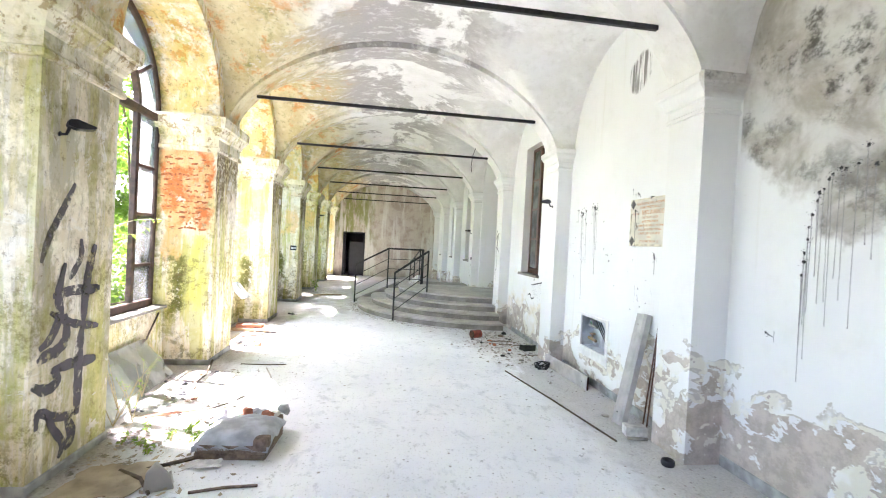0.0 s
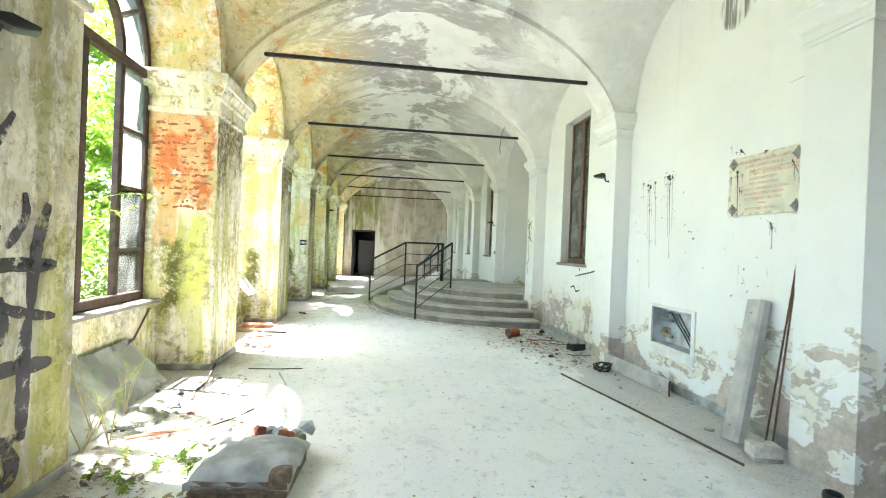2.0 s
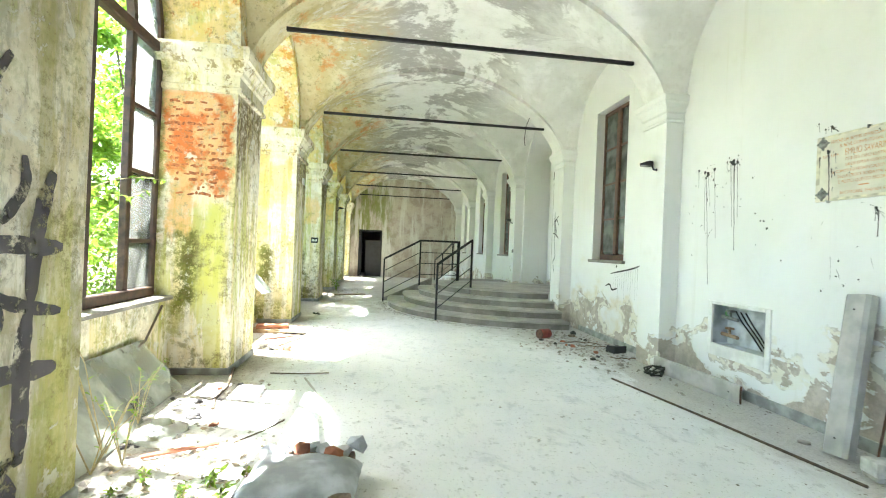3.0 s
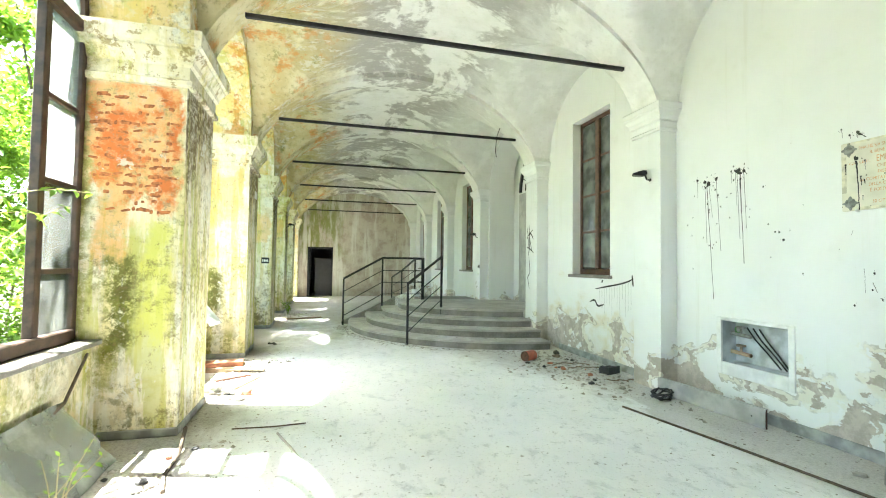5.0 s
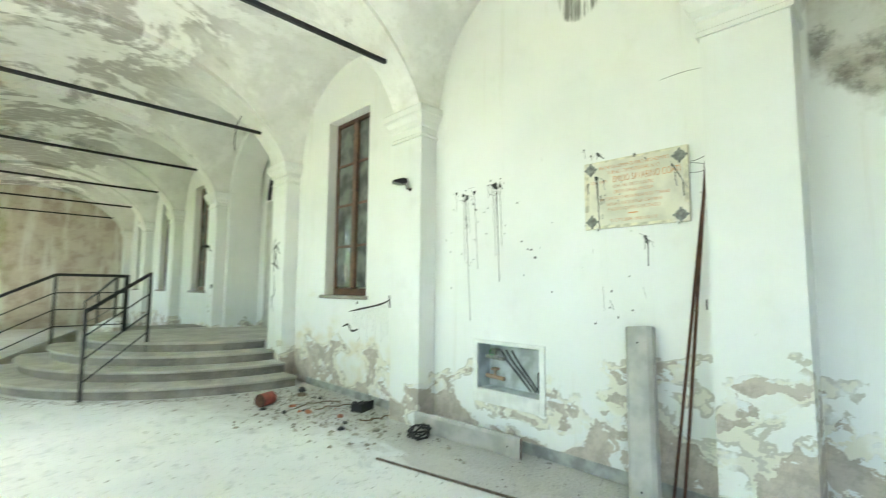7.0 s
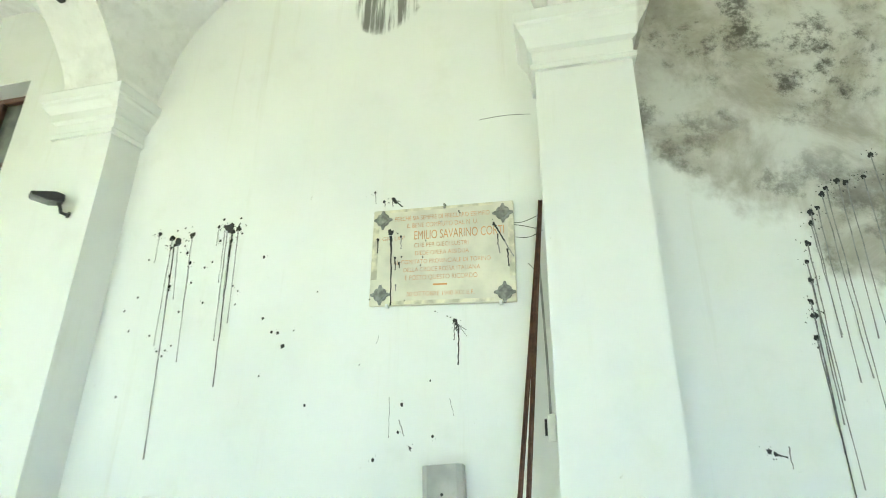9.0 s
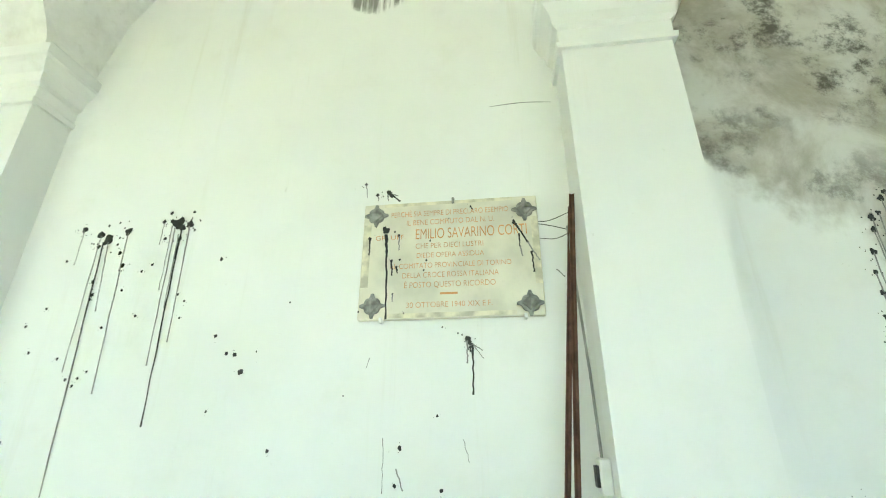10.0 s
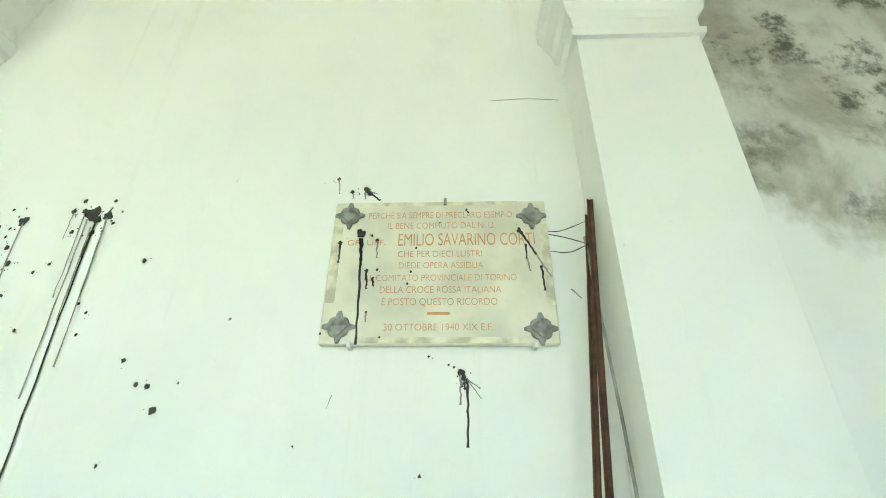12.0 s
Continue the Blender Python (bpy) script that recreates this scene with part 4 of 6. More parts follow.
splashes("paint_splash", W, [(4.408, 1.291, 0.0072), (4.422, 1.176, 0.006), (4.364, 1.114, 0.0072), (4.278, 1.395, 0.0047), (4.262, 1.164, 0.0059), (4.532, 1.06, 0.0074), (4.625, 1.465, 0.003), (4.26, 1.708, 0.0036), (4.987, 1.633, 0.0033)], [(4.467, 1.324, 4.463, 1.152, 0.0012), (4.419, 1.228, 4.392, 1.161, 0.0022), (4.371, 1.123, 4.359, 1.101, 0.0022), (4.188, 1.321, 4.167, 1.249, 0.001), (4.533, 1.6, 4.545, 1.563, 0.001), (3.82, 1.917, 3.792, 1.887, 0.0022)], "small black paint specks low on the wall", 5, None, 2)
ARC = [(2.69, 1.57), (2.68, 1.66), (2.68, 1.72), (2.66, 1.81), (2.66, 1.89), (2.64, 1.97), (2.61, 2.06), (2.60, 2.11), (2.57, 2.13), (2.54, 2.19), (2.52, 2.22), (2.47, 2.25), (2.44, 2.24), (2.37, 2.26), (2.32, 2.36), (2.27, 2.24)]
rnd = random.Random(6)
splashes("paint_splash", WALL_N - 0.001, [(y, z, rnd.uniform(0.009, 0.015)) for y, z in ARC] + [(2.15, 2.25, 0.012), (2.06, 2.2, 0.012), (1.97, 2.15, 0.012)],
         [(y, z, y + rnd.uniform(-0.01, 0.01), z - rnd.uniform(0.35, 1.0), 0.0022) for y, z in ARC + [(2.17, 2.2), (2.12, 2.2), (2.07, 2.1), (2.0, 2.1)]], "arc of black paint dots with many grey runs", 7)
splashes("paint_splash", WALL_N - 0.001, [(2.94, 1.14, 0.010), (2.92, 1.13, 0.008)], [(2.92, 1.13, 2.88, 1.12, 0.003), (2.87, 1.16, 2.87, 1.08, 0.002)], "small black paint smear on the wall", 8)


def stroke(bm, x, pts, w, rnd, wild=0.3, lift=-0.002):
    """A brush stroke through (y, z) points, smoothed."""
    fine = []
    for i in range(len(pts) - 1):
        p0, p1, p2, p3 = (Vector(pts[max(0, min(len(pts) - 1, j))]) for j in (i - 1, i, i + 1, i + 2))
        for q in range(6):
            t = q / 6
            fine.append(0.5 * ((2 * p1) + (p2 - p0) * t + (2 * p0 - 5 * p1 + 4 * p2 - p3) * t * t + (3 * p1 - p0 - 3 * p2 + p3) * t ** 3))
    fine.append(Vector(pts[-1]))
    n = len(fine)
    ribbon(bm, [(x + lift, p.x, p.y) for p in fine], [w * (1 + wild * math.sin(i * 1.7)) * rnd.uniform(0.95, 1.05) * min(1.0, 0.45 + 2.5 * min(i, n - 1 - i) / n) for i in range(n)])


def scrawl(label, x, strokes, w, seed, lift=-0.002, group="black paint marks"):
    rnd = random.Random(seed)
    t = thing("graffiti", label, "graffiti", group)
    for k2, pts in enumerate(strokes):
        bm = bmesh.new()
        stroke(bm, x, pts, w * rnd.uniform(0.8, 1.25), rnd, 0.08, lift - 0.0006 * k2 if lift < 0 else lift + 0.0006 * k2)
        part("stroke", bm, BLACK if w < 0.012 else GRAFFITI, t)
    return t


def worn_spray():
    n = Nodes("worn_black_spray")
    c = n.mix(n.noise(9, 6), (0.03, 0.028, 0.034), (0.13, 0.12, 0.12))
    n.done(c, 0.85)
    n.put(n.b.inputs["Alpha"], n.math("MULTIPLY", n.step(n.noise(13, 9, 0.75), 0.36, 0.50), n.step(n.noise(3.0, 5), 0.25, 0.5, 0.55, 0.95)))
    return n.mat


GRAFFITI = worn_spray()
scrawl("bold worn black brush graffiti down the mossy pier", WALL_L1, [
    [(3.4, 1.93), (3.31, 1.78), (3.24, 1.67), (3.17, 1.55), (3.12, 1.41)],
    [(3.48, 1.56), (3.49, 1.45), (3.43, 1.35), (3.38, 1.29)],
    [(3.64, 1.52), (3.58, 1.35), (3.55, 1.16), (3.54, 0.97)],
    [(3.23, 1.19), (3.4, 1.21), (3.59, 1.2), (3.71, 1.2)],
    [(3.33, 1.4), (3.28, 1.2), (3.3, 1.07), (3.23, 0.93), (3.13, 0.87)],
    [(3.21, 1.09), (3.39, 1.0), (3.56, 0.95), (3.71, 0.92)]], 0.034, 1, 0.002)
scrawl("bold worn black brush loops low on the mossy pier", WALL_L1, [
    [(3.54, 0.97), (3.51, 0.81), (3.51, 0.65), (3.51, 0.46), (3.51, 0.33)],
    [(3.24, 0.71), (3.43, 0.71), (3.58, 0.69), (3.7, 0.68)],
    [(3.35, 1.06), (3.37, 0.9), (3.28, 0.83), (3.19, 0.82), (3.12, 0.79)],
    [(3.08, 0.66), (3.2, 0.6), (3.3, 0.63), (3.26, 0.73)],
    [(3.13, 0.37), (3.15, 0.47), (3.28, 0.4), (3.41, 0.36), (3.52, 0.36)],
    [(3.2, 0.46), (3.28, 0.32), (3.37, 0.19), (3.34, 0.1)],
    [(3.4, 0.35), (3.46, 0.21), (3.39, 0.14)]], 0.036, 2, 0.002)
scrawl("thin black scribbled tag on the white pilaster", PIL_X, [
    [(9.50, 2.00), (9.45, 1.75), (9.42, 1.60)], [(9.27, 1.95), (9.40, 1.85), (9.32, 1.60)], [(9.42, 2.03), (9.40, 1.7), (9.45, 1.5)], [(9.5, 1.8), (9.38, 1.9), (9.25, 1.78)],
    [(9.50, 1.65), (9.38, 1.62), (9.25, 1.55)], [(9.42, 1.48), (9.38, 1.22), (9.46, 1.12), (9.40, 0.93)]], 0.010, 3)
scrawl("black paint line trailing drips under the window", WALL_R, [[(7.72, 1.01), (7.48, 1.05), (7.23, 1.09), (7.04, 1.13), (6.93, 1.17)], [(7.86, 0.82), (7.74, 0.85), (7.66, 0.78), (7.52, 0.81)], [(6.94, 1.22), (6.92, 1.08)]], 0.0118, 4)
rnd = random.Random(9)
splashes("paint_splash", W, [(7.56, 1.12, 0.018), (6.93, 1.17, 0.014)], [(y, 1.04 + (7.6 - y) * 0.17, y, 0.75 + rnd.uniform(-0.1, 0.2), 0.0018) for y in [6.96 + 0.055 * q for q in range(13)]], "fine grey paint runs under the window", 10)
# hairline cracks
scrawl("fine dark cracks and cobweb in the plaster", WALL_R, [[(3.885, 2.125), (3.83, 2.125), (3.745, 2.16)], [(3.885, 2.115), (3.82, 2.10), (3.745, 2.075)], [(3.875, 2.05), (3.81, 2.045), (3.745, 2.075)], [(4.043, 2.712), (3.899, 2.72), (3.772, 2.71)]], 0.0016, 11)


# ---- memorial plaque ----
plaque = thing("memorial_plaque", "cream marble plaque with ochre lettering, spattered with black paint", "plaque", "", (WALL_R - 0.001, 4.23, 1.737))
PY0, PY1, PZ0, PZ1 = -0.354, 0.356, 0.0, 0.494
part("slab", box(-0.025, 0.0, PY0, PY1, PZ0, PZ1, 0.004), MARBLE, plaque)


def lettering(text, y, z, size, parent, mat, width=None, name="inscription"):
    cu = bpy.data.curves.new("text", "FONT")
    cu.body, cu.size, cu.align_x, cu.extrude, cu.offset = text, size, "CENTER", 0.0006, -0.0004
    tmp = new("text", cu)
    me = bpy.data.meshes.new_from_object(tmp.evaluated_get(bpy.context.evaluated_depsgraph_get()))
    bpy.data.objects.remove(tmp)
    me.materials.clear()
    me.materials.append(mat)
    xs = [v.co.x for v in me.vertices]
    s = width / (max(xs) - min(xs)) if width else 1.0
    # letters stand upright on a wall that faces along -x
    me.transform(Matrix(((0, 0, -1, 0), (-1, 0, 0, 0), (0, 1, 0, 0), (0, 0, 0, 1))) @ Matrix.Diagonal((s, 1, 1, 1)))
    ob = new(name, me)
    ob.parent = parent
    ob.location = (-0.0262, y, z)
    return ob


for text, y, z, size, width in (
        ("PERCHÈ SIA SEMPRE DI PRECLARO ESEMPIO", 0.000, 0.428, 0.034, 0.479),
        ("IL BENE COMPIUTO DAL N. U.", -0.004, 0.388, 0.034, 0.355),
        ("GR. UFF.", 0.239, 0.328, 0.029, 0.124),
        ("EMILIO SAVARINO CORTI", -0.086, 0.325, 0.065, 0.442),
        ("CHE PER DIECI LUSTRI", -0.001, 0.284, 0.032, 0.269),
        ("DIEDE OPERA ASSIDUA", -0.003, 0.244, 0.031, 0.266),
        ("AL COMITATO PROVINCIALE DI TORINO", -0.002, 0.201, 0.031, 0.477),
        ("DELLA CROCE ROSSA ITALIANA", -0.002, 0.161, 0.032, 0.374),
        ("È POSTO QUESTO RICORDO", 0.000, 0.121, 0.033, 0.352),
        ("30 OTTOBRE 1940 XIX E.F.", 0.002, 0.042, 0.031, 0.326)):
    lettering(text, y, z, size, plaque, INK, width)
part("dash", box(-0.0268, -0.0245, -0.032, 0.036, 0.091, 0.099), INK, plaque)
BOSS = [(0, 1.0), (6, 0.98), (10, 0.84), (20, 0.66), (30, 0.70), (45, 0.72), (60, 0.70), (70, 0.66), (80, 0.84), (84, 0.98)]
for y, z in ((0.303, 0.440), (-0.303, 0.432), (0.300, 0.054), (-0.301, 0.046)):
    bm = bmesh.new()
    rim = [(0.051 * rr * math.cos(math.radians(90 * k + a)), 0.051 * rr * math.sin(math.radians(90 * k + a))) for k in range(4) for a, rr in BOSS]
    dia = [(p / max(1e-6, abs(p) + abs(q2)) * 0.051, q2 / max(1e-6, abs(p) + abs(q2)) * 0.051) for p, q2 in rim]
    lev = [[bm.verts.new((-0.025 - h2, y + s2 * p, z + s2 * q2)) for p, q2 in src] for src, h2, s2 in ((rim, 0, 1.0), (rim, 0.007, 0.95), (dia, 0.008, 0.62), (dia, 0.014, 0.58), (dia, 0.015, 0.46), (dia, 0.021, 0.04))]
    n2 = len(rim)
    for a2, b2 in zip(lev, lev[1:]):
        for q in range(n2):
            bm.faces.new((a2[q], a2[(q + 1) % n2], b2[(q + 1) % n2], b2[q]))
    bm.faces.new(lev[-1])
    part("boss", bm, BRONZE, plaque, "grey barbed diamond bronze corner boss")
for y0, y1, z0, z1 in (((-0.26, 0.27, 0.478, 0.492), (-0.25, 0.25, 0.004, 0.022), (0.322, 0.352, 0.13, 0.40), (-0.352, -0.326, 0.12, 0.40))):
    part("stain_band", box(-0.0256, -0.0248, y0, y1, z0, z1), STAINED, plaque, "yellowed band along the slab's edge")
for y in (-0.281, 0.263):
    part("clip", box(-0.034, 0.0, y - 0.006, y + 0.006, -0.012, 0.008, 0.002), WHITEPAINT, plaque)
part("clip", box(-0.034, 0.0, -0.022, -0.012, 0.478, 0.504, 0.002), BRONZE, plaque)
splashes("paint_splash", W - 0.0258, [(4.489, 2.106, 0.0146), (4.496, 2.116, 0.0103), (4.555, 2.074, 0.0073), (4.452, 2.1, 0.0043), (4.434, 2.082, 0.0058), (4.427, 1.977, 0.0042), (4.461, 1.973, 0.0063), (4.44, 1.947, 0.0055), (4.451, 1.836, 0.004), (4.306, 2.053, 0.0042), (4.32, 1.97, 0.0041), (4.33, 1.929, 0.0041), (4.405, 1.759, 0.0033), (4.141, 2.196, 0.0051), (4.136, 2.187, 0.0037), (4.23, 2.147, 0.0029), (3.972, 2.115, 0.0072), (3.963, 2.104, 0.0058), (3.91, 1.984, 0.0056), (4.582, 1.771, 0.0034)],
         [(4.485, 2.09, 4.482, 2.016, 0.0042), (4.482, 2.016, 4.473, 1.737, 0.0036), (4.492, 2.091, 4.481, 1.992, 0.0034), (4.554, 2.071, 4.554, 2.002, 0.003), (4.434, 2.08, 4.432, 2.017, 0.0026), (4.461, 1.973, 4.456, 1.911, 0.003), (4.44, 1.947, 4.435, 1.92, 0.0032), (4.451, 1.836, 4.45, 1.806, 0.0026), (3.975, 2.125, 3.922, 2.025, 0.0034), (3.922, 2.025, 3.883, 1.949, 0.0026), (3.952, 2.064, 3.953, 2.011, 0.003), (3.953, 2.011, 3.946, 1.968, 0.0026), (3.91, 1.984, 3.906, 1.902, 0.0032)], "black paint runs across the marble plaque", 21, None, 1)
splashes("paint_splash", W, [(4.596, 2.349, 0.0068), (4.542, 2.291, 0.0074), (4.49, 2.298, 0.0123), (4.479, 2.283, 0.0092)], [(4.596, 2.347, 4.586, 2.283, 0.0022), (4.539, 2.284, 4.535, 2.262, 0.0022), (4.495, 2.29, 4.494, 2.259, 0.0026), (4.483, 2.289, 4.441, 2.254, 0.0032), (4.473, 2.289, 4.45, 2.281, 0.002)], "black paint blots above the plaque", 22, None, 2)


# ---- niche in the wall ----
niche = thing("wall_cabinet", "open recessed meter cabinet with white frame and hoses inside", "cabinet", "", (WALL_R, 5.33, 0.30))
y0, y1, z0, z1 = NICHE[0] - 5.33, NICHE[1] - 5.33, NICHE[2] - 0.30, NICHE[3] - 0.30
part("back_panel", box(0.17, 0.19, y0 - 0.02, y1 + 0.02, z0 - 0.02, z1 + 0.02), STEELBACK, niche)
for a, b, c2, e in ((y0 - 0.005, y0 + 0.004, z0, z1), (y1 - 0.004, y1 + 0.005, z0, z1), (y0, y1, z0 - 0.005, z0 + 0.004), (y0, y1, z1 - 0.004, z1 + 0.005)):
    part("liner", box(0.012, 0.17, a, b, c2, e), STEELBACK, niche)
for a, b, c2, e in ((y0 - 0.045, y0 + 0.008, z0 - 0.11, z1 + 0.025), (y1 - 0.008, y1 + 0.045, z0 - 0.11, z1 + 0.025), (y0 + 0.008, y1 - 0.008, z1 - 0.008, z1 + 0.025), (y0 + 0.008, y1 - 0.008, z0 - 0.11, z0 + 0.008)):
    part("frame", box(-0.014, 0.01, a, b, c2, e, 0.003), WHITEPAINT, niche)
for z in (z0 + 0.10, z0 + 0.27):
    part("valve", merge(tube([(0.10, y1 - 0.02, z), (0.10, y1 - 0.22, z - 0.01)], 0.018, 10), tube([(0.10, y1 - 0.12, z), (0.10, y1 - 0.12, z + 0.06)], 0.012, 8), box(0.07, 0.13, y1 - 0.15, y1 - 0.09, z + 0.055, z + 0.075, 0.004)), PALEWOOD if z < 0.3 else BRONZE, niche)
part("valve_wheel", tube([(0.10, y1 - 0.09 + 0.03 * math.cos(q * 0.7), z0 + 0.31 + 0.03 * math.sin(q * 0.7)) for q in range(10)], 0.007, 6), plain("green_wheel", (0.06, 0.25, 0.07), 0.5), niche)
for a, b in ((0.10, -0.05), (-0.02, -0.13), (0.04, -0.10)):
    part("hose", tube([(0.12, a + 0.06, z1 - 0.06), (0.14, a, z0 + 0.24), (0.15, (a + b) / 2 - 0.04, z0 + 0.13), (0.13, b - 0.10, z0 + 0.02)], 0.007, 8), IRON, niche)
part("hook", tube([(0.15, y0 + 0.12, z0 + 0.02), (0.15, y0 + 0.12, z0 + 0.18), (0.15, y0 + 0.09, z0 + 0.19)], 0.007, 6), IRON, niche)


# ---- light housings, bars and litter along the right wall ----
def trough(name, label, length, m, width=0.17, depth=0.075):
    """A folded sheet light housing: open at the back, with end caps and a lip."""
    t = thing(name, label, "light fitting", "loose light housings")
    t.matrix_world = m
    w, d2 = width / 2, depth
    out = [(-w, 0), (-w, d2 * 0.75), (-w * 0.72, d2), (w * 0.72, d2), (w, d2 * 0.75), (w, 0), (w - 0.004, 0), (w - 0.004, d2 * 0.73), (w * 0.70, d2 - 0.004), (-w * 0.70, d2 - 0.004), (-w + 0.004, d2 * 0.73), (-w + 0.004, 0)]
    part("housing", prism([(p, q) for p, q in out], "z", 0.0, length, 0.0008), ENAMEL, t)
    for z in (0.004, length - 0.010):
        part("end_cap", prism([(-w + 0.006, 0.004), (-w + 0.006, d2 * 0.72), (-w * 0.69, d2 - 0.006), (w * 0.69, d2 - 0.006), (w - 0.006, d2 * 0.72), (w - 0.006, 0.004)], "z", z, z + 0.006), RUST, t)
    for z in (length * 0.1, length * 0.9):
        part("screw", tube([(0, d2, z), (0, d2 + 0.004, z)], 0.006, 8), IRON, t)
    return t


def lean(foot, top, roll=0.0):
    """A pose whose z axis runs from foot to top, its y axis towards the corridor."""
    a, b = Vector(foot), Vector(top)
    z = (b - a).normalized()
    y = (Vector((-1, 0, 0)) - z * z.dot(Vector((-1, 0, 0)))).normalized()
    m = Matrix((y.cross(z), y, z)).transposed().to_4x4()
    m.translation = a
    return m @ pose(0, 0, 0, 0, 0, roll)


trough("light_housing", "grey sheet-metal light housing leaning upright against the wall", 1.09, lean((2.56, 4.09, 0.0), (2.84, 4.205, 1.05)))
m = lean((2.705, 5.08, 0.082), (2.62, 6.12, 0.082)) @ pose(0, 0, 0, 0, 0, 0)
trough("light_housing", "grey sheet-metal light housing lying on its side by the wall", 1.12, m, 0.17, 0.035)
strip = thing("floor_strip", "long thin dark metal strip lying on the floor", "strip")
m = Vector((2.30, 3.72, 0)), Vector((1.90, 5.85, 0))
part("strip", tube([m[0] + Vector((0, 0, 0.008)), m[0].lerp(m[1], 0.5) + Vector((0.012, 0, 0.008)), m[1] + Vector((0, 0, 0.008))], 0.010, 4), BARK, strip)
for a, b in (((2.721, 4.005, 0.0), (2.782, 3.752, 2.15)), ((2.722, 3.945, 0.0), (2.753, 3.748, 2.19))):
    bar = thing("steel_bar", "rusty brown steel angle bar leaning in the pilaster corner", "bar", "leaning bars")
    z = (Vector(b) - Vector(a)).normalized()
    part("bar", prism([(-0.007, -0.007), (0.007, -0.007), (0.007, -0.003), (-0.003, -0.003), (-0.003, 0.007), (-0.007, 0.007)], "z", 0, (Vector(b) - Vector(a)).length), RUST, bar)
    bar.matrix_world = lean(a, b, 40)
blk = thing("concrete_block", "chipped white block standing by the pilaster", "block", "", (2.52, 3.80, 0), -12)
part("block", box(-0.10, 0.09, -0.06, 0.06, 0.03, 0.115, 0.012, 2), CHALK, blk)
part("foot_slab", box(-0.085, 0.10, -0.055, 0.065, 0.0, 0.03, 0.006), RUBBLE, blk)


def ring_thing(name, label, category, at, r, tr, mat, tilt=0, flat=1.0):
    t = thing(name, label, category, "", at)
    bm = bmesh.new()
    rings = []
    for q in range(24):
        a = q * math.pi / 12
        rings.append([bm.verts.new(((r + tr * math.cos(b)) * math.cos(a), (r + tr * math.cos(b)) * math.sin(a), tr * flat * (1 + math.sin(b)))) for b in [math.pi * 2 * w2 / 8 for w2 in range(8)]])
    for q in range(24):
        for w2 in range(8):
            bm.faces.new((rings[q][w2], rings[(q + 1) % 24][w2], rings[(q + 1) % 24][(w2 + 1) % 8], rings[q][(w2 + 1) % 8]))
    part("ring", bm, mat, t, "", True)
    return t


ring_thing("tape_roll", "roll of black tape lying on the floor", "tape", (2.50, 3.30, 0), 0.045, 0.007, BLACKPLASTIC, 0, 3.4)
COIL = 0.105
coil = thing("cable_coil", "crumpled black cable coil by the wall", "cable", "", (2.47, 6.0, 0))
rnd = random.Random(31)
for k2 in range(4):
    pts = [(COIL * math.cos(q * 0.8 + k2) * rnd.uniform(0.7, 1.1), COIL * math.sin(q * 0.8 + k2) * rnd.uniform(0.7, 1.1), 0.01 + 0.08 * rnd.random()) for q in range(9)]
    part("loop", tube(pts, 0.009, 6), BLACKPLASTIC, coil)
can = thing("paint_can", "dented red and brown can lying on its side", "can", "", (1.95, 7.95, 0.07), 25)
part("body", tube([(-0.09, 0, 0), (-0.085, 0, 0), (0.085, 0, 0), (0.09, 0, 0)], [0.066, 0.07, 0.07, 0.066], 20), REDPAINT, can, "", True)
part("lid", tube([(0.09, 0, 0), (0.1, 0, 0)], 0.062, 20), RUST, can)
part("rim", tube([(-0.1, 0, 0), (-0.09, 0, 0)], 0.069, 20), RUST, can)
bottle = thing("plastic_bottle", "small white bottle lying by the red can", "bottle", "", (2.10, 8.05, 0.03), 60)
part("body", tube([(-0.09, 0, 0), (-0.085, 0, 0), (0.06, 0, 0), (0.085, 0, 0), (0.11, 0, 0)], [0.024, 0.029, 0.029, 0.014, 0.012], 12), CHALK, bottle, "", True)
part("cap", tube([(0.11, 0, 0), (0.135, 0, 0)], 0.015, 10), BLACKPLASTIC, bottle)
bx = thing("black_box", "broken black plastic housing on the floor", "box", "", (2.62, 7.08, 0), 20)
part("tray", merge(box(-0.11, 0.11, -0.07, 0.07, 0.0, 0.012), box(-0.11, 0.11, -0.07, -0.058, 0.012, 0.09), box(-0.11, 0.11, 0.058, 0.07, 0.012, 0.07), box(-0.11, -0.098, -0.058, 0.058, 0.012, 0.09)), BLACKPLASTIC, bx)
part("motor", tube([(-0.06, 0, 0.045), (0.09, 0, 0.045)], 0.032, 12), IRON, bx)
for k2, (a, b, c2) in enumerate((((2.1, 7.55), (2.35, 7.8), (2.6, 7.5)), ((2.2, 7.35), (2.4, 7.5), (2.72, 7.2)), ((2.35, 6.75), (2.5, 6.6), (2.7, 6.7)))):
    wire = thing("loose_cable", "thin dirty cable curling on the floor", "cable", "loose cables")
    pts = []
    for q in range(13):
        t = q / 12
        pts.append(((1 - t) ** 2 * a[0] + 2 * t * (1 - t) * b[0] + t * t * c2[0] + 0.03 * math.sin(q * 1.9 + k2), (1 - t) ** 2 * a[1] + 2 * t * (1 - t) * b[1] + t * t * c2[1] + 0.03 * math.cos(q * 1.3), 0.008 + 0.012 * abs(math.sin(q * 0.9))))
    part("cable", tube(pts, 0.007, 6), FOAM, wire)


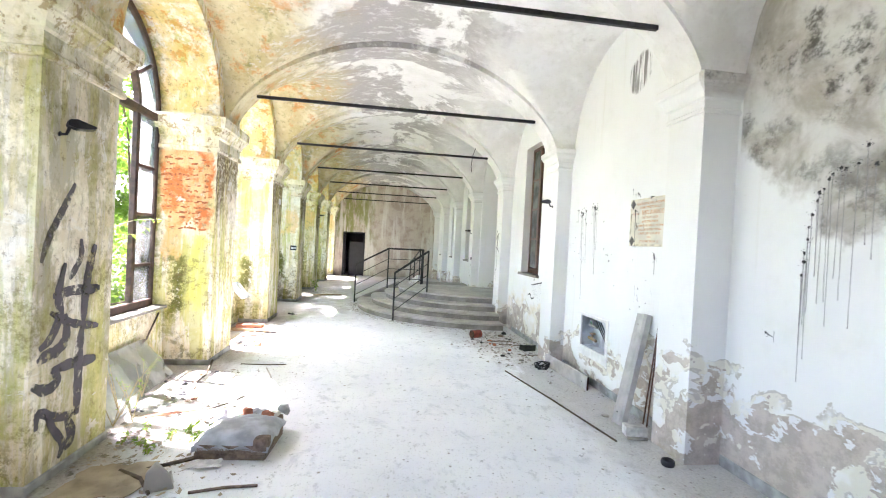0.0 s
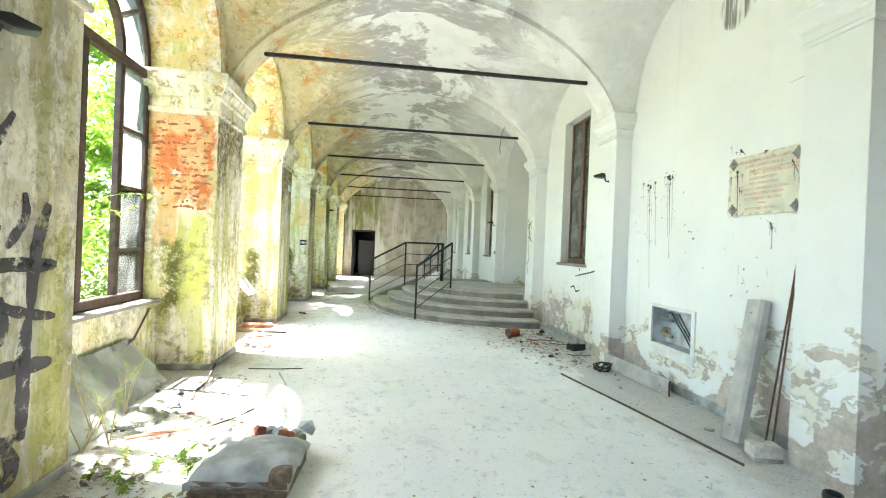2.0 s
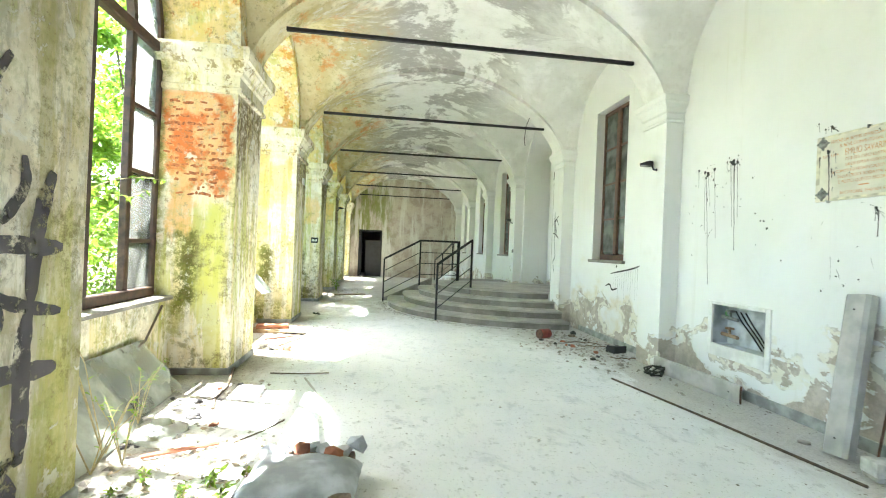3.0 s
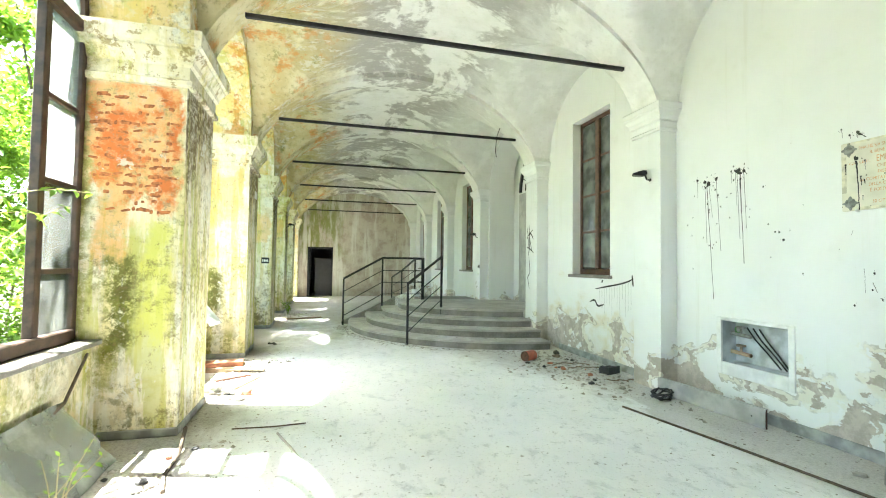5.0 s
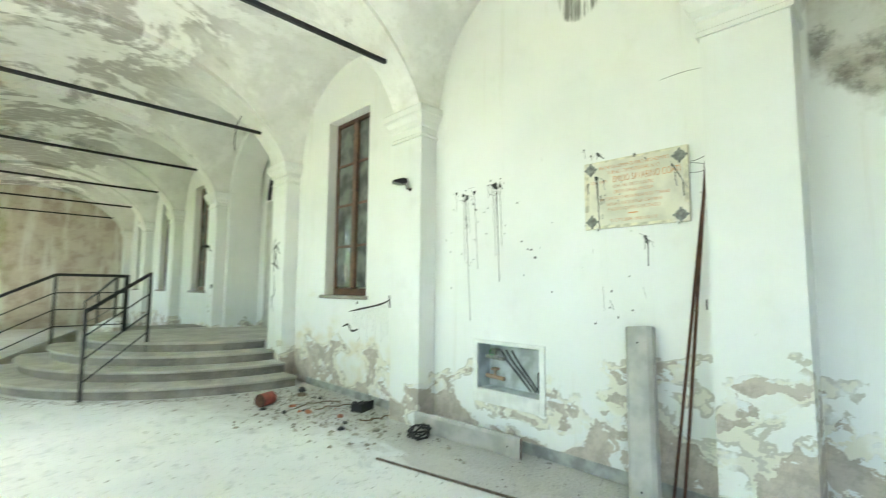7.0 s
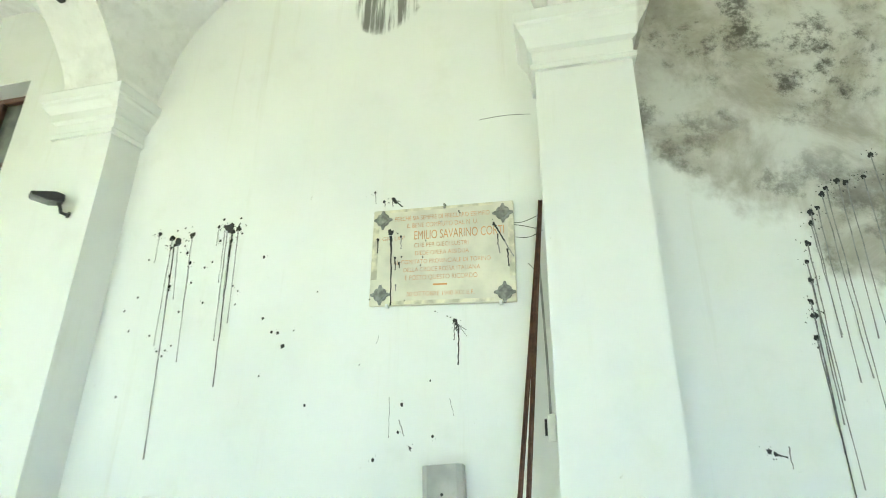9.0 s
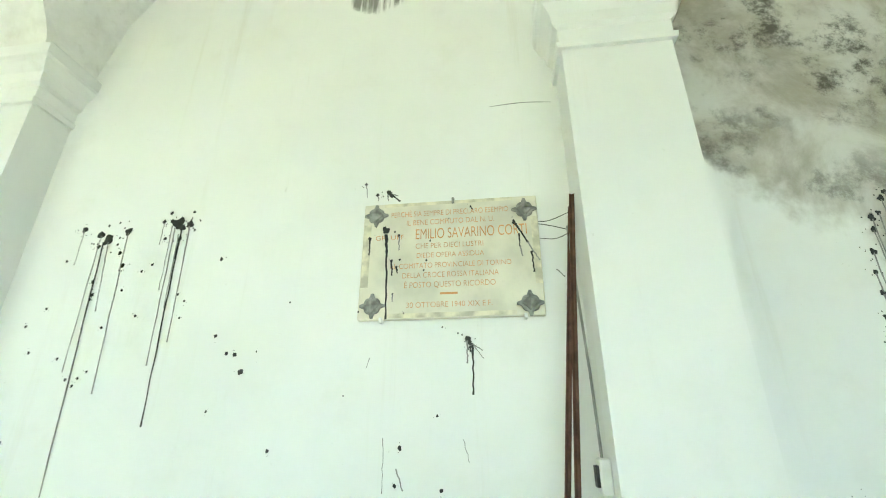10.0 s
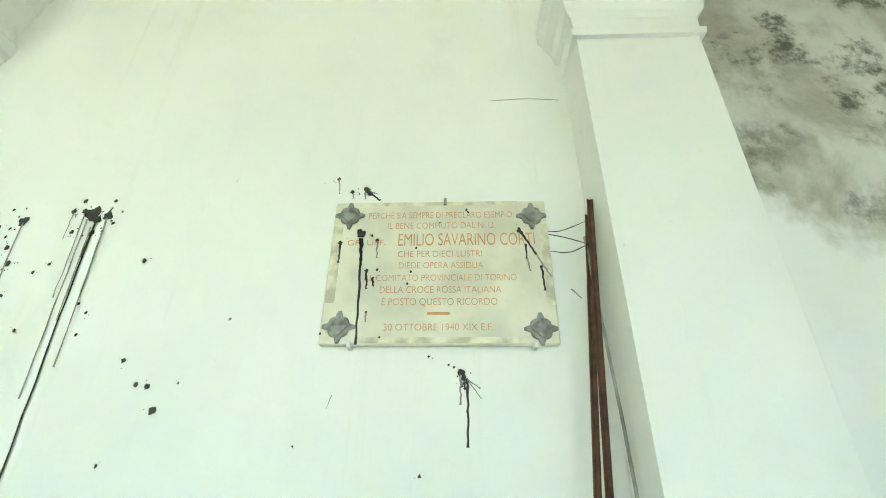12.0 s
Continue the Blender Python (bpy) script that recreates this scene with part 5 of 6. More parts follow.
def stone_mesh(bm, at, size, rnd, flat=0.7):
    pts = bmesh.ops.create_icosphere(bm, subdivisions=1, radius=1.0)["verts"]
    s = Vector((size * rnd.uniform(0.7, 1.3), size * rnd.uniform(0.6, 1.1), size * flat * rnd.uniform(0.6, 1.1)))
    e = Euler((0, 0, rnd.uniform(0, 6.3))).to_matrix()
    for v in pts:
        p = Vector((v.co.x * s.x, v.co.y * s.y, max(v.co.z, -0.55) * s.z + 0.55 * s.z)) * rnd.uniform(0.82, 1.15)
        v.co = e @ p + Vector(at)


rnd = random.Random(51)
for at, size, mat, label in (((2.30, 6.40, 0), 0.05, RUBBLE, "grey lump of rubble on the floor"), ((2.45, 8.1, 0), 0.06, FOAM, "brown crumbled plaster lump by the steps"), ((2.3, 7.0, 0), 0.035, CLAY, "small red brick chip on the floor"), ((2.5, 4.3, 0), 0.035, RUBBLE, "small grey rubble lump by the wall"), ((2.56, 8.3, 0), 0.05, BLACKPLASTIC, "black plastic scrap by the steps"),
                              ((-1.55, 7.0, 0), 0.08, CLAY, "broken brick on the floor by the pier"), ((-1.45, 7.6, 0), 0.045, RUBBLE, "pale rubble lump by the pier")):
    t = thing("rubble_lump", label, "rubble", "rubble lumps", at)
    bm = bmesh.new()
    stone_mesh(bm, (0, 0, 0), size, rnd)
    part("lump", bm, mat, t)


rnd = random.Random(58)
LITTER = (("plaster_chunk", "broken pale plaster chunk lying on the floor", "plaster", CHALK), ("brick_chip", "broken red brick chip lying on the floor", "brick", CLAY), ("dark_scrap", "crumpled dark plastic scrap on the floor", "scrap", BLACKPLASTIC), ("wood_splinter", "short splintered wood piece on the floor", "wood", PALEWOOD))
for q in range(46):
    if q < 26:
        x, y = min(2.74, rnd.gauss(2.35, 0.25)), rnd.uniform(6.6, 8.5)
    else:
        x, y = max(-2.3, rnd.gauss(-1.75, 0.2)), rnd.choice((rnd.uniform(4.0, 5.7), rnd.uniform(6.9, 8.8)))
    name, label, cat, mat = LITTER[rnd.choice((0, 0, 1, 2, 3))]
    t = thing(name, label, cat, "loose litter on the floor", (x, y, 0), rnd.uniform(0, 180))
    bm = bmesh.new()
    stone_mesh(bm, (0, 0, 0), rnd.uniform(0.018, 0.045), rnd, 0.55)
    if name == "wood_splinter":
        bmesh.ops.scale(bm, vec=(2.6, 0.5, 0.5), verts=bm.verts[:])
    part("lump", bm, mat, t)


# ---- lamps and small fixtures ----
def floodlight(label, m, group="floodlights"):
    """A spotlight on a wall bracket; its own x axis points away from the wall."""
    t = thing("floodlight", label, "floodlight", group)
    t.matrix_world = m @ Matrix.Scale(0.68, 4)
    part("wall_plate", box(0.0, 0.02, -0.045, 0.045, -0.09, -0.05, 0.006), IRON, t)
    part("arm", tube([(0.015, 0, -0.07), (0.06, 0, -0.06), (0.08, 0, 0.0), (0.10, 0, 0.03)], 0.014, 8), IRON, t)
    head = part("head", prism([(0.06, 0.02), (0.07, 0.075), (0.13, 0.085), (0.28, 0.04), (0.27, 0.02), (0.13, 0.0)], "y", -0.08, 0.08, 0.006), IRON, t)
    part("lens", prism([(0.135, -0.002), (0.268, 0.017), (0.268, 0.013), (0.135, -0.006)], "y", -0.07, 0.07), BLINDGLASS, head)
    return t


floodlight("black floodlight on a bracket on the mossy pier", pose(WALL_L1, 3.22, 2.27, 0, 0, 40))
floodlight("black floodlight on a bracket on the white pilaster", pose(PIL_X, 6.36, 2.33, 0, 0, 150))
floodlight("black floodlight high on the far pilaster", pose(PIL_X, 12.2, 2.03, 0, 0, 160))
floodlight("black floodlight on the far mossy pier", pose(WALL_L1, 15.1, 2.35, 0, 0, 20))
sw = thing("wall_socket", "small grey socket on the pilaster", "socket", "", (PIL_X, 12.1, 1.30))
part("plate", box(-0.012, 0.0, -0.06, 0.06, -0.04, 0.04, 0.004), BASEBOARD, sw)
part("rocker", box(-0.016, -0.011, -0.03, 0.03, -0.02, 0.02, 0.003), IRON, sw)
jb = thing("junction_box", "broken white junction box with loose cable on the pilaster's side", "junction box", "", (2.74, 3.738, 1.22))
part("box", box(-0.03, 0.03, 0.0, 0.035, -0.05, 0.05, 0.005), WHITEPAINT, jb)
part("terminal", box(-0.02, 0.02, 0.034, 0.045, -0.03, 0.03, 0.002), BLACKPLASTIC, jb)
part("cable", tube([(0.0, 0.02, 0.05), (0.012, 0.022, 0.3), (0.03, 0.03, 0.6), (0.045, 0.035, 0.85)], 0.005, 6), BASEBOARD, jb)
sign = thing("sign_plate", "small white plate on the pier's corner", "sign", "", (WALL_L1, 9.46, 2.33))
part("plate", box(0.0, 0.012, -0.09, 0.09, -0.055, 0.055, 0.003), WHITEPAINT, sign)
sign = thing("sign_plate", "small black sign with pale marks on the pier", "sign", "", (-2.0, RIBS[5] - PIER, 1.36))
part("plate", box(-0.075, 0.075, -0.008, 0.0, -0.06, 0.06, 0.002), BLACKPLASTIC, sign)
for q in range(4):
    part("mark", box(-0.055 + 0.03 * q, -0.036 + 0.03 * q, -0.0095, -0.008, -0.025, 0.02), WHITEPAINT, sign)
hang = thing("hanging_cable", "thin cable hanging from the vault", "cable", "", (2.0, 9.4, 3.2))
part("cable", tube([(0.1, 0, 0.62), (0.0, 0, 0.35), (-0.02, 0, 0.1), (0.0, 0, 0.0)], 0.006, 6), IRON, hang)


# ---- litter along the left side ----
def cushion():
    t = thing("seat_cushion", "torn grey quilted vinyl seat lying on a dark base", "cushion", "", (-0.82, 3.72, 0), -4)
    part("base", box(-0.26, 0.25, -0.24, 0.22, 0.0, 0.055, 0.012), FOAM, t, "dark crumbling underside")
    part("padding", box(-0.245, 0.255, -0.255, 0.21, 0.05, 0.11, 0.015, 2), FOAM, t, "torn brown padding")
    bm = bmesh.new()
    n, k = 25, 19
    grid = []
    for j in range(k):
        row = []
        for i in range(n):
            u, v = -1 + 2 * i / (n - 1), -1 + 2 * j / (k - 1)
            edge = max(abs(u), abs(v)) ** 6
            seam = 0.010 * (1 - abs(math.sin(2.5 * math.pi * (u + 1) / 2))) ** 6 + 0.008 * (1 - abs(math.sin(1.5 * math.pi * (v + 1) / 2))) ** 8
            z = 0.205 - 0.065 * edge - 0.035 * (u * u + v * v) * 0.5 - seam + 0.012 * noise.noise(Vector((u * 2, v * 2, 3))) - 0.03 * max(0, -v) ** 2
            row.append(bm.verts.new((0.27 * u + 0.008 * noise.noise(Vector((u * 3, v * 3, 1))), 0.245 * v - 0.01, z)))
        grid.append(row)
    for j in range(k - 1):
        for i in range(n - 1):
            bm.faces.new((grid[j][i], grid[j][i + 1], grid[j + 1][i + 1], grid[j + 1][i]))
    rim = [grid[0][i] for i in range(n)] + [grid[j][-1] for j in range(1, k)] + [grid[-1][i] for i in range(n - 2, -1, -1)] + [grid[j][0] for j in range(k - 2, 0, -1)]
    low = [bm.verts.new((v.co.x * 1.0, v.co.y * 1.0, 0.105 + 0.014 * math.sin(q * 0.9))) for q, v in enumerate(rim)]
    for q in range(len(rim)):
        bm.faces.new((rim[q], low[q], low[(q + 1) % len(rim)], rim[(q + 1) % len(rim)]))
    part("cover", bm, GREYFABRIC, t, "dusty grey quilted cover", True)
    part("tear", box(0.16, 0.265, -0.262, -0.15, 0.075, 0.165, 0.02, 2), FOAM, t, "torn corner showing brown padding")
    rnd = random.Random(61)
    for q in range(9):
        bm = bmesh.new()
        x = -0.22 + 0.055 * q
        stone_mesh(bm, (0, 0, 0), rnd.uniform(0.045, 0.07), rnd, 0.8)
        o = part("scrap", bm, rnd.choice((FOAM, GREYFABRIC, CHALK, CLAY, FOAM)), t)
        o.location = (x, 0.25 + rnd.uniform(-0.02, 0.06), rnd.uniform(0.12, 0.17))
        o.rotation_euler = (rnd.uniform(-0.6, 0.6), rnd.uniform(-0.6, 0.6), 0)
    part("flap", box(-0.24, 0.22, 0.20, 0.34, 0.0, 0.13, 0.02, 2), FOAM, t, "ragged dark back edge")
    return t


cushion()


def sheet(name, corners, mat, label, category, seed, rag=0.04, thick=0.006, group=""):
    """A ragged thin sheet spanned by four corners, with some waviness."""
    rnd = random.Random(seed)
    t = thing(name, label, category, group)
    a, b, c2, d2 = (Vector(p) for p in corners)
    nrm = (b - a).cross(d2 - a).normalized()
    if nrm.z < 0:
        nrm = -nrm
    bm = bmesh.new()
    n = 9
    lay = []
    for off in (0.0, thick):
        g = []
        for j in range(n):
            row = []
            for i in range(n):
                u, v = i / (n - 1), j / (n - 1)
                p = a.lerp(b, u).lerp(d2.lerp(c2, u), v)
                if i in (0, n - 1) or j in (0, n - 1):
                    q = noise.noise_vector(Vector((i * 0.9, j * 0.9, seed))) * rag
                    p = p + Vector((q.x, q.y, 0)) * (1 if abs(nrm.z) > 0.6 else 0.4)
                p = p + nrm * (off + 0.012 * (1 + noise.noise(Vector((u * 3, v * 3, seed)))) * (0.5 if rag < 0.02 else 1))
                p.z = max(p.z, 0.002 + off)
                row.append(bm.verts.new(p))
            g.append(row)
        lay.append(g)
    lo, hi = lay
    for j in range(n - 1):
        for i in range(n - 1):
            bm.faces.new((hi[j][i], hi[j][i + 1], hi[j + 1][i + 1], hi[j + 1][i]))
            bm.faces.new((lo[j][i], lo[j + 1][i], lo[j + 1][i + 1], lo[j][i + 1]))
    idx = [(0, i) for i in range(n)] + [(j, n - 1) for j in range(1, n)] + [(n - 1, i) for i in range(n - 2, -1, -1)] + [(j, 0) for j in range(n - 2, 0, -1)]
    for q in range(len(idx)):
        (j0, i0), (j1, i1) = idx[q], idx[(q + 1) % len(idx)]
        bm.faces.new((lo[j0][i0], lo[j1][i1], hi[j1][i1], hi[j0][i0]))
    part("sheet", bm, mat, t)
    return t


sheet("glass_sheet", [(-2.08, 4.75, 0.0), (-2.12, 5.55, 0.0), (-2.40, 5.45, 0.42), (-2.40, 4.60, 0.42)], PLASTIC, "dusty greenish glass sheet leaning on the parapet", "glass sheet", 1, 0.03, 0.006, "leaning glass sheets")
sheet("glass_sheet", [(-1.98, 4.00, 0.0), (-2.04, 4.78, 0.0), (-2.41, 4.70, 0.46), (-2.41, 3.95, 0.46)], PLASTIC, "scratched greenish glass sheet leaning on the parapet", "glass sheet", 2, 0.03, 0.006, "leaning glass sheets")
sheet("glass_sheet", [(-1.72, 4.35, 0.0), (-1.70, 4.75, 0.0), (-1.95, 4.80, 0.03), (-1.96, 4.4, 0.03)], PLASTIC, "broken piece of greenish glass on the floor", "glass sheet", 3, 0.06, 0.005, "leaning glass sheets")
sheet("plastic_sheet", [(-2.22, 8.30, 0.50), (-2.10, 8.50, 0.52), (-2.34, 8.56, 0.78), (-2.40, 8.36, 0.76)], PLASTIC, "torn milky plastic sheet hanging from the sill", "plastic sheet", 4, 0.08, 0.003)
sheet("cardboard", [(-1.75, 2.95, 0), (-1.25, 3.05, 0), (-1.3, 3.45, 0), (-1.7, 3.4, 0)], CARD, "flattened damp cardboard on the floor", "cardboard", 5, 0.05, 0.006, "cardboard pieces")
sheet("cardboard", [(-1.55, 2.6, 0.0), (-1.05, 2.7, 0.0), (-1.0, 3.0, 0.0), (-1.5, 2.93, 0.0)], CARD, "torn cardboard piece on the floor", "cardboard", 6, 0.06, 0.006, "cardboard pieces")
sheet("cardboard", [(-1.12, 3.35, 0.0), (-0.85, 3.32, 0.02), (-0.86, 3.42, 0.03), (-1.1, 3.46, 0.0)], CHALK, "pale paper scrap by the cushion", "paper", 7, 0.04, 0.004, "cardboard pieces")
sheet("cardboard", [(-1.95, 8.0, 0.02), (-1.5, 7.9, 0.02), (-1.55, 8.2, 0.05), (-1.95, 8.25, 0.05)], CARD, "damp board by the pier", "board", 8, 0.03, 0.012, "cardboard pieces")
wedge = thing("plastic_scrap", "grey bent plastic panel standing on the floor", "plastic panel", "", (-1.14, 3.10, 0), 20)
part("panel", prism([(-0.09, 0.0), (-0.075, 0.13), (-0.02, 0.19), (0.06, 0.09), (0.08, 0.0)], "y", -0.012, 0.012, 0.004), ENAMEL, wedge)
part("return", prism([(-0.06, 0.0), (0.075, 0.0), (0.06, 0.08)], "y", 0.012, 0.09, 0.004), ENAMEL, wedge)


def plank(at, size, turn, mat, label, name="plank", tilt=0.0):
    t = thing(name, label, name.replace("_", " "), "planks and bricks by the pier")
    part("board", box(-size[0] / 2, size[0] / 2, -size[1] / 2, size[1] / 2, 0, size[2], min(size) * 0.12), mat, t)
    t.matrix_world = pose(*at, 0, tilt, turn)
    return t


plank((-1.98, 8.12, 0.06), (0.42, 0.16, 0.055), 8, CLAY, "flat red clay block stacked by the pier", "clay_block")
plank((-2.0, 8.12, 0.0), (0.5, 0.22, 0.058), -6, PALEWOOD, "weathered board under the clay block")
plank((-1.62, 7.45, 0.0), (0.55, 0.05, 0.025), 70, PALEWOOD, "thin weathered lath on the floor")
plank((-1.8, 7.7, 0.0), (0.4, 0.07, 0.02), 35, RUST, "dark thin board on the floor")
plank((-1.90, 7.25, 0.0), (0.3, 0.12, 0.03), 80, CHALK, "pale board by the pier")
plank((-1.28, 13.4, 0.0), (0.8, 0.10, 0.025), 20, PALEWOOD, "weathered board on the floor by the far pier")


def stick(pts, r, mat, label, name="stick"):
    t = thing(name, label, name.replace("_", " "), "fallen sticks")
    part("stick", tube([Vector(p) for p in pts], r, 6), mat, t)
    return t


stick([(-1.15, 5.84, 0.008), (-1.02, 5.5, 0.010), (-0.89, 5.10, 0.008)], 0.009, ENAMEL, "thin grey rod on the floor", "thin_rod")
stick([(-1.78, 5.83, 0.10), (-1.74, 5.55, 0.02), (-1.74, 5.25, 0.012), (-1.68, 5.04, 0.01)], 0.013, BARK, "crooked dark branch by the pier")
stick([(-1.5, 6.0, 0.01), (-1.2, 5.98, 0.012), (-0.95, 6.02, 0.008)], 0.006, BARK, "thin dark twig on the floor")
stick([(-1.35, 4.45, 0.006), (-1.22, 4.62, 0.008), (-1.12, 4.82, 0.006)], 0.005, BARK, "thin dark twig on the floor")
stick([(-1.78, 4.25, 0.02), (-1.6, 4.3, 0.035), (-1.42, 4.42, 0.02)], 0.014, CLAY, "reddish stick among the weeds")
stick([(-1.35, 3.35, 0.01), (-1.15, 3.42, 0.03), (-1.0, 3.55, 0.02)], 0.014, BARK, "dark branch by the cushion")
stick([(-1.5, 3.35, 0.01), (-1.3, 3.2, 0.03), (-1.18, 3.05, 0.01)], 0.012, BARK, "dark branch over the cardboard")
stick([(-0.95, 3.05, 0.01), (-0.75, 3.1, 0.012), (-0.55, 3.12, 0.01)], 0.010, FOAM, "flat brown lath on the floor")
stick([(-2.40, 5.80, 0.66), (-2.36, 5.45, 0.42), (-2.38, 5.2, 0.34), (-2.40, 4.4, 0.28)], 0.010, BARK, "dark cable sagging from the sill along the parapet", "sagging_cable")
for at, s, mt, lb in (((-1.86, 4.60, 0), 0.075, BLACKPLASTIC, "charred black scrap on the floor"), ((-1.76, 4.92, 0), 0.05, BLACKPLASTIC, "small charred scrap on the floor"), ((-1.92, 4.42, 0), 0.045, BLACKPLASTIC, "black rag among the glass"), ((-1.62, 9.9, 0), 0.06, BLACKPLASTIC, "black rag by the mossy pier")):
    t = thing("charred_scrap", lb, "scrap", "charred scraps", at)
    bm = bmesh.new()
    rnd = random.Random(int(s * 1000))
    for q in range(5):
        stone_mesh(bm, (rnd.uniform(-s, s), rnd.uniform(-s, s), 0), s * 0.6, rnd, 0.5)
    part("scrap", bm, mt, t)


# weeds growing through the floor
def weed(at, seed, n, height, leaf, label, name="weed"):
    rnd = random.Random(seed)
    t = thing(name, label, "plant", "weeds by the window", at)
    lv = bmesh.new()
    for q in range(n):
        a = rnd.uniform(0, 6.28)
        h = height * rnd.uniform(0.5, 1.1)
        tip = Vector((math.cos(a) * h * rnd.uniform(0.2, 0.7), math.sin(a) * h * rnd.uniform(0.2, 0.7), h))
        mid = tip * 0.5 + Vector((0, 0, h * 0.15))
        part("stem", tube([(0, 0, 0), mid, tip], [0.004, 0.003, 0.0015], 5), STEM if leaf < 0.03 else LEAF, t)
        for w2 in range(7):
            u = 0.3 + 0.7 * w2 / 6
            p = mid.lerp(tip, u) if u > 0.5 else Vector((0, 0, 0)).lerp(mid, u * 2)
            e = Euler((rnd.uniform(-0.7, 0.7), rnd.uniform(-0.7, 0.7), rnd.uniform(0, 6.28))).to_matrix()
            s = leaf * rnd.uniform(0.6, 1.2)
            vs = [lv.verts.new(p + e @ Vector((x * s, y * s, z * s))) for x, y, z in ((0, 0, 0), (0.6, -0.38, 0.12), (1.3, -0.2, 0.05), (1.7, 0, -0.1), (1.3, 0.2, 0.05), (0.6, 0.38, 0.12))]
            lv.faces.new(vs)
    ob = part("leaves", lv, LEAF, t)
    ob["kind"] = "stuff"
    return t


for k2, (x, y) in enumerate(((-1.55, 3.72), (-1.38, 3.82), (-1.2, 3.78), (-1.62, 3.95), (-1.3, 3.95), (-1.12, 3.98), (-1.45, 3.6), (-1.7, 3.75))):
    weed((x, y, 0), 70 + k2, 4, 0.085, 0.022 if k2 % 2 else 0.028, "small bright green weed growing from the floor")
for k2, (x, y, h) in enumerate(((-1.95, 4.1, 0.55), (-2.0, 4.3, 0.75), (-1.85, 4.2, 0.4), (-2.05, 4.75, 0.6))):
    weed((x, y, 0), 90 + k2, 4, h, 0.02, "tall dry thin weed by the parapet", "tall_weed")
weed((-1.72, 14.2, 0), 97, 7, 0.35, 0.05, "green fern-like weed by the far pier")



def vine_sprig(seed, root, tip, label):
    """A thin climbing stem that leans in at the window, with pale leaves along it."""
    rnd = random.Random(seed)
    t = thing("vine_sprig", label, "plant", "vines at the window")
    a, b = Vector(root), Vector(tip)
    pts = [a.lerp(b, q / 8) + Vector((0.02 * math.sin(q), 0.02 * math.cos(q * 1.3), 0.10 * math.sin(math.pi * q / 8))) for q in range(9)]
    part("stem", tube(pts, [0.006 - 0.0005 * q for q in range(9)], 5), STEM, t)
    lv = bmesh.new()
    for q in range(2, 9):
        for side in (-1, 1, 0):
            e = Euler((rnd.uniform(-0.6, 0.6), rnd.uniform(-0.5, 0.9), rnd.uniform(0, 6.28))).to_matrix()
            s = rnd.uniform(0.03, 0.05)
            vs = [lv.verts.new(pts[q] + e @ Vector((x * s, (y + side * 0.2) * s, z * s))) for x, y, z in ((0, 0, 0), (0.5, -0.4, 0.12), (1.1, -0.32, 0.08), (1.8, 0, -0.15), (1.1, 0.32, 0.08), (0.5, 0.4, 0.12))]
            lv.faces.new(vs)
    part("leaves", lv, LEAF, t)["kind"] = "stuff"
    return t


vine_sprig(301, (-2.75, 5.0, 1.45), (-2.40, 5.72, 1.76), "pale leafy vine sprig leaning in through the open pane")
vine_sprig(302, (-2.78, 4.9, 1.30), (-2.50, 5.45, 1.58), "thin leafy vine sprig at the window opening")
vine_sprig(303, (-2.80, 5.2, 1.00), (-2.52, 5.66, 1.66), "climbing vine sprig with small leaves at the window")

rnd = random.Random(123)
verts, faces = [], []
for _ in range(420):
    p = Vector((rnd.gauss(-1.45, 0.28), rnd.uniform(2.9, 4.5), rnd.uniform(0.004, 0.02)))
    if p.x < -2.35 or (p.x < -1.84 and p.y < 3.9):
        continue
    e = Euler((rnd.uniform(-0.4, 0.4), rnd.uniform(-0.4, 0.4), rnd.uniform(0, 6.28))).to_matrix()
    sz = rnd.uniform(0.012, 0.034)
    b = len(verts)
    for u, w2, h in ((-1, 0, 0.1), (-0.1, -0.45, 0.0), (1.0, 0, 0.15), (-0.1, 0.45, 0.0)):
        q = p + e @ Vector((u * sz, w2 * sz, h * sz))
        verts.append((q.x, q.y, max(q.z, 0.002)))
    faces.append((b, b + 1, b + 2)), faces.append((b, b + 2, b + 3))
me = bpy.data.meshes.new("dead_leaves")
me.from_pydata(verts, [], faces)
me.materials.append(CARD)
tagged(new("dead_leaves", me), "dry fallen leaves and paper bits on the floor", "leaves", "", "stuff")

# grit and flakes over the floor
rnd = random.Random(77)
bm_v, bm_f = [], []


def flake(x, y, s, h):
    b = len(bm_v)
    a = rnd.uniform(0, 6.28)
    for q in range(4):
        r2 = s * rnd.uniform(0.5, 1.2)
        bm_v.append((x + r2 * math.cos(a + q * 1.57), y + r2 * math.sin(a + q * 1.57), 0.001))
    bm_v.append((x, y, h))
    for q in range(4):
        bm_f.append((b + q, b + (q + 1) % 4, b + 4))


for _ in range(5200):
    y = 1.5 + 17 * rnd.random() ** 1.3
    if rnd.random() < 0.40:
        x = WALL_R - 0.02 - abs(rnd.gauss(0, 0.38))
    elif rnd.random() < 0.65:
        x = -1.88 + abs(rnd.gauss(0, 0.45))
    else:
        x = rnd.uniform(-1.8, 2.8)
    s = 0.004 + 0.012 * rnd.random() ** 3
    flake(x, y, s, s * rnd.uniform(0.2, 0.7))
for _ in range(1300):
    x, y = rnd.gauss(2.25, 0.3), rnd.gauss(7.6, 0.75)
    if x < WALL_R - 0.03:
        s = 0.006 + 0.03 * rnd.random() ** 3
        flake(x, y, s, s * 0.6)
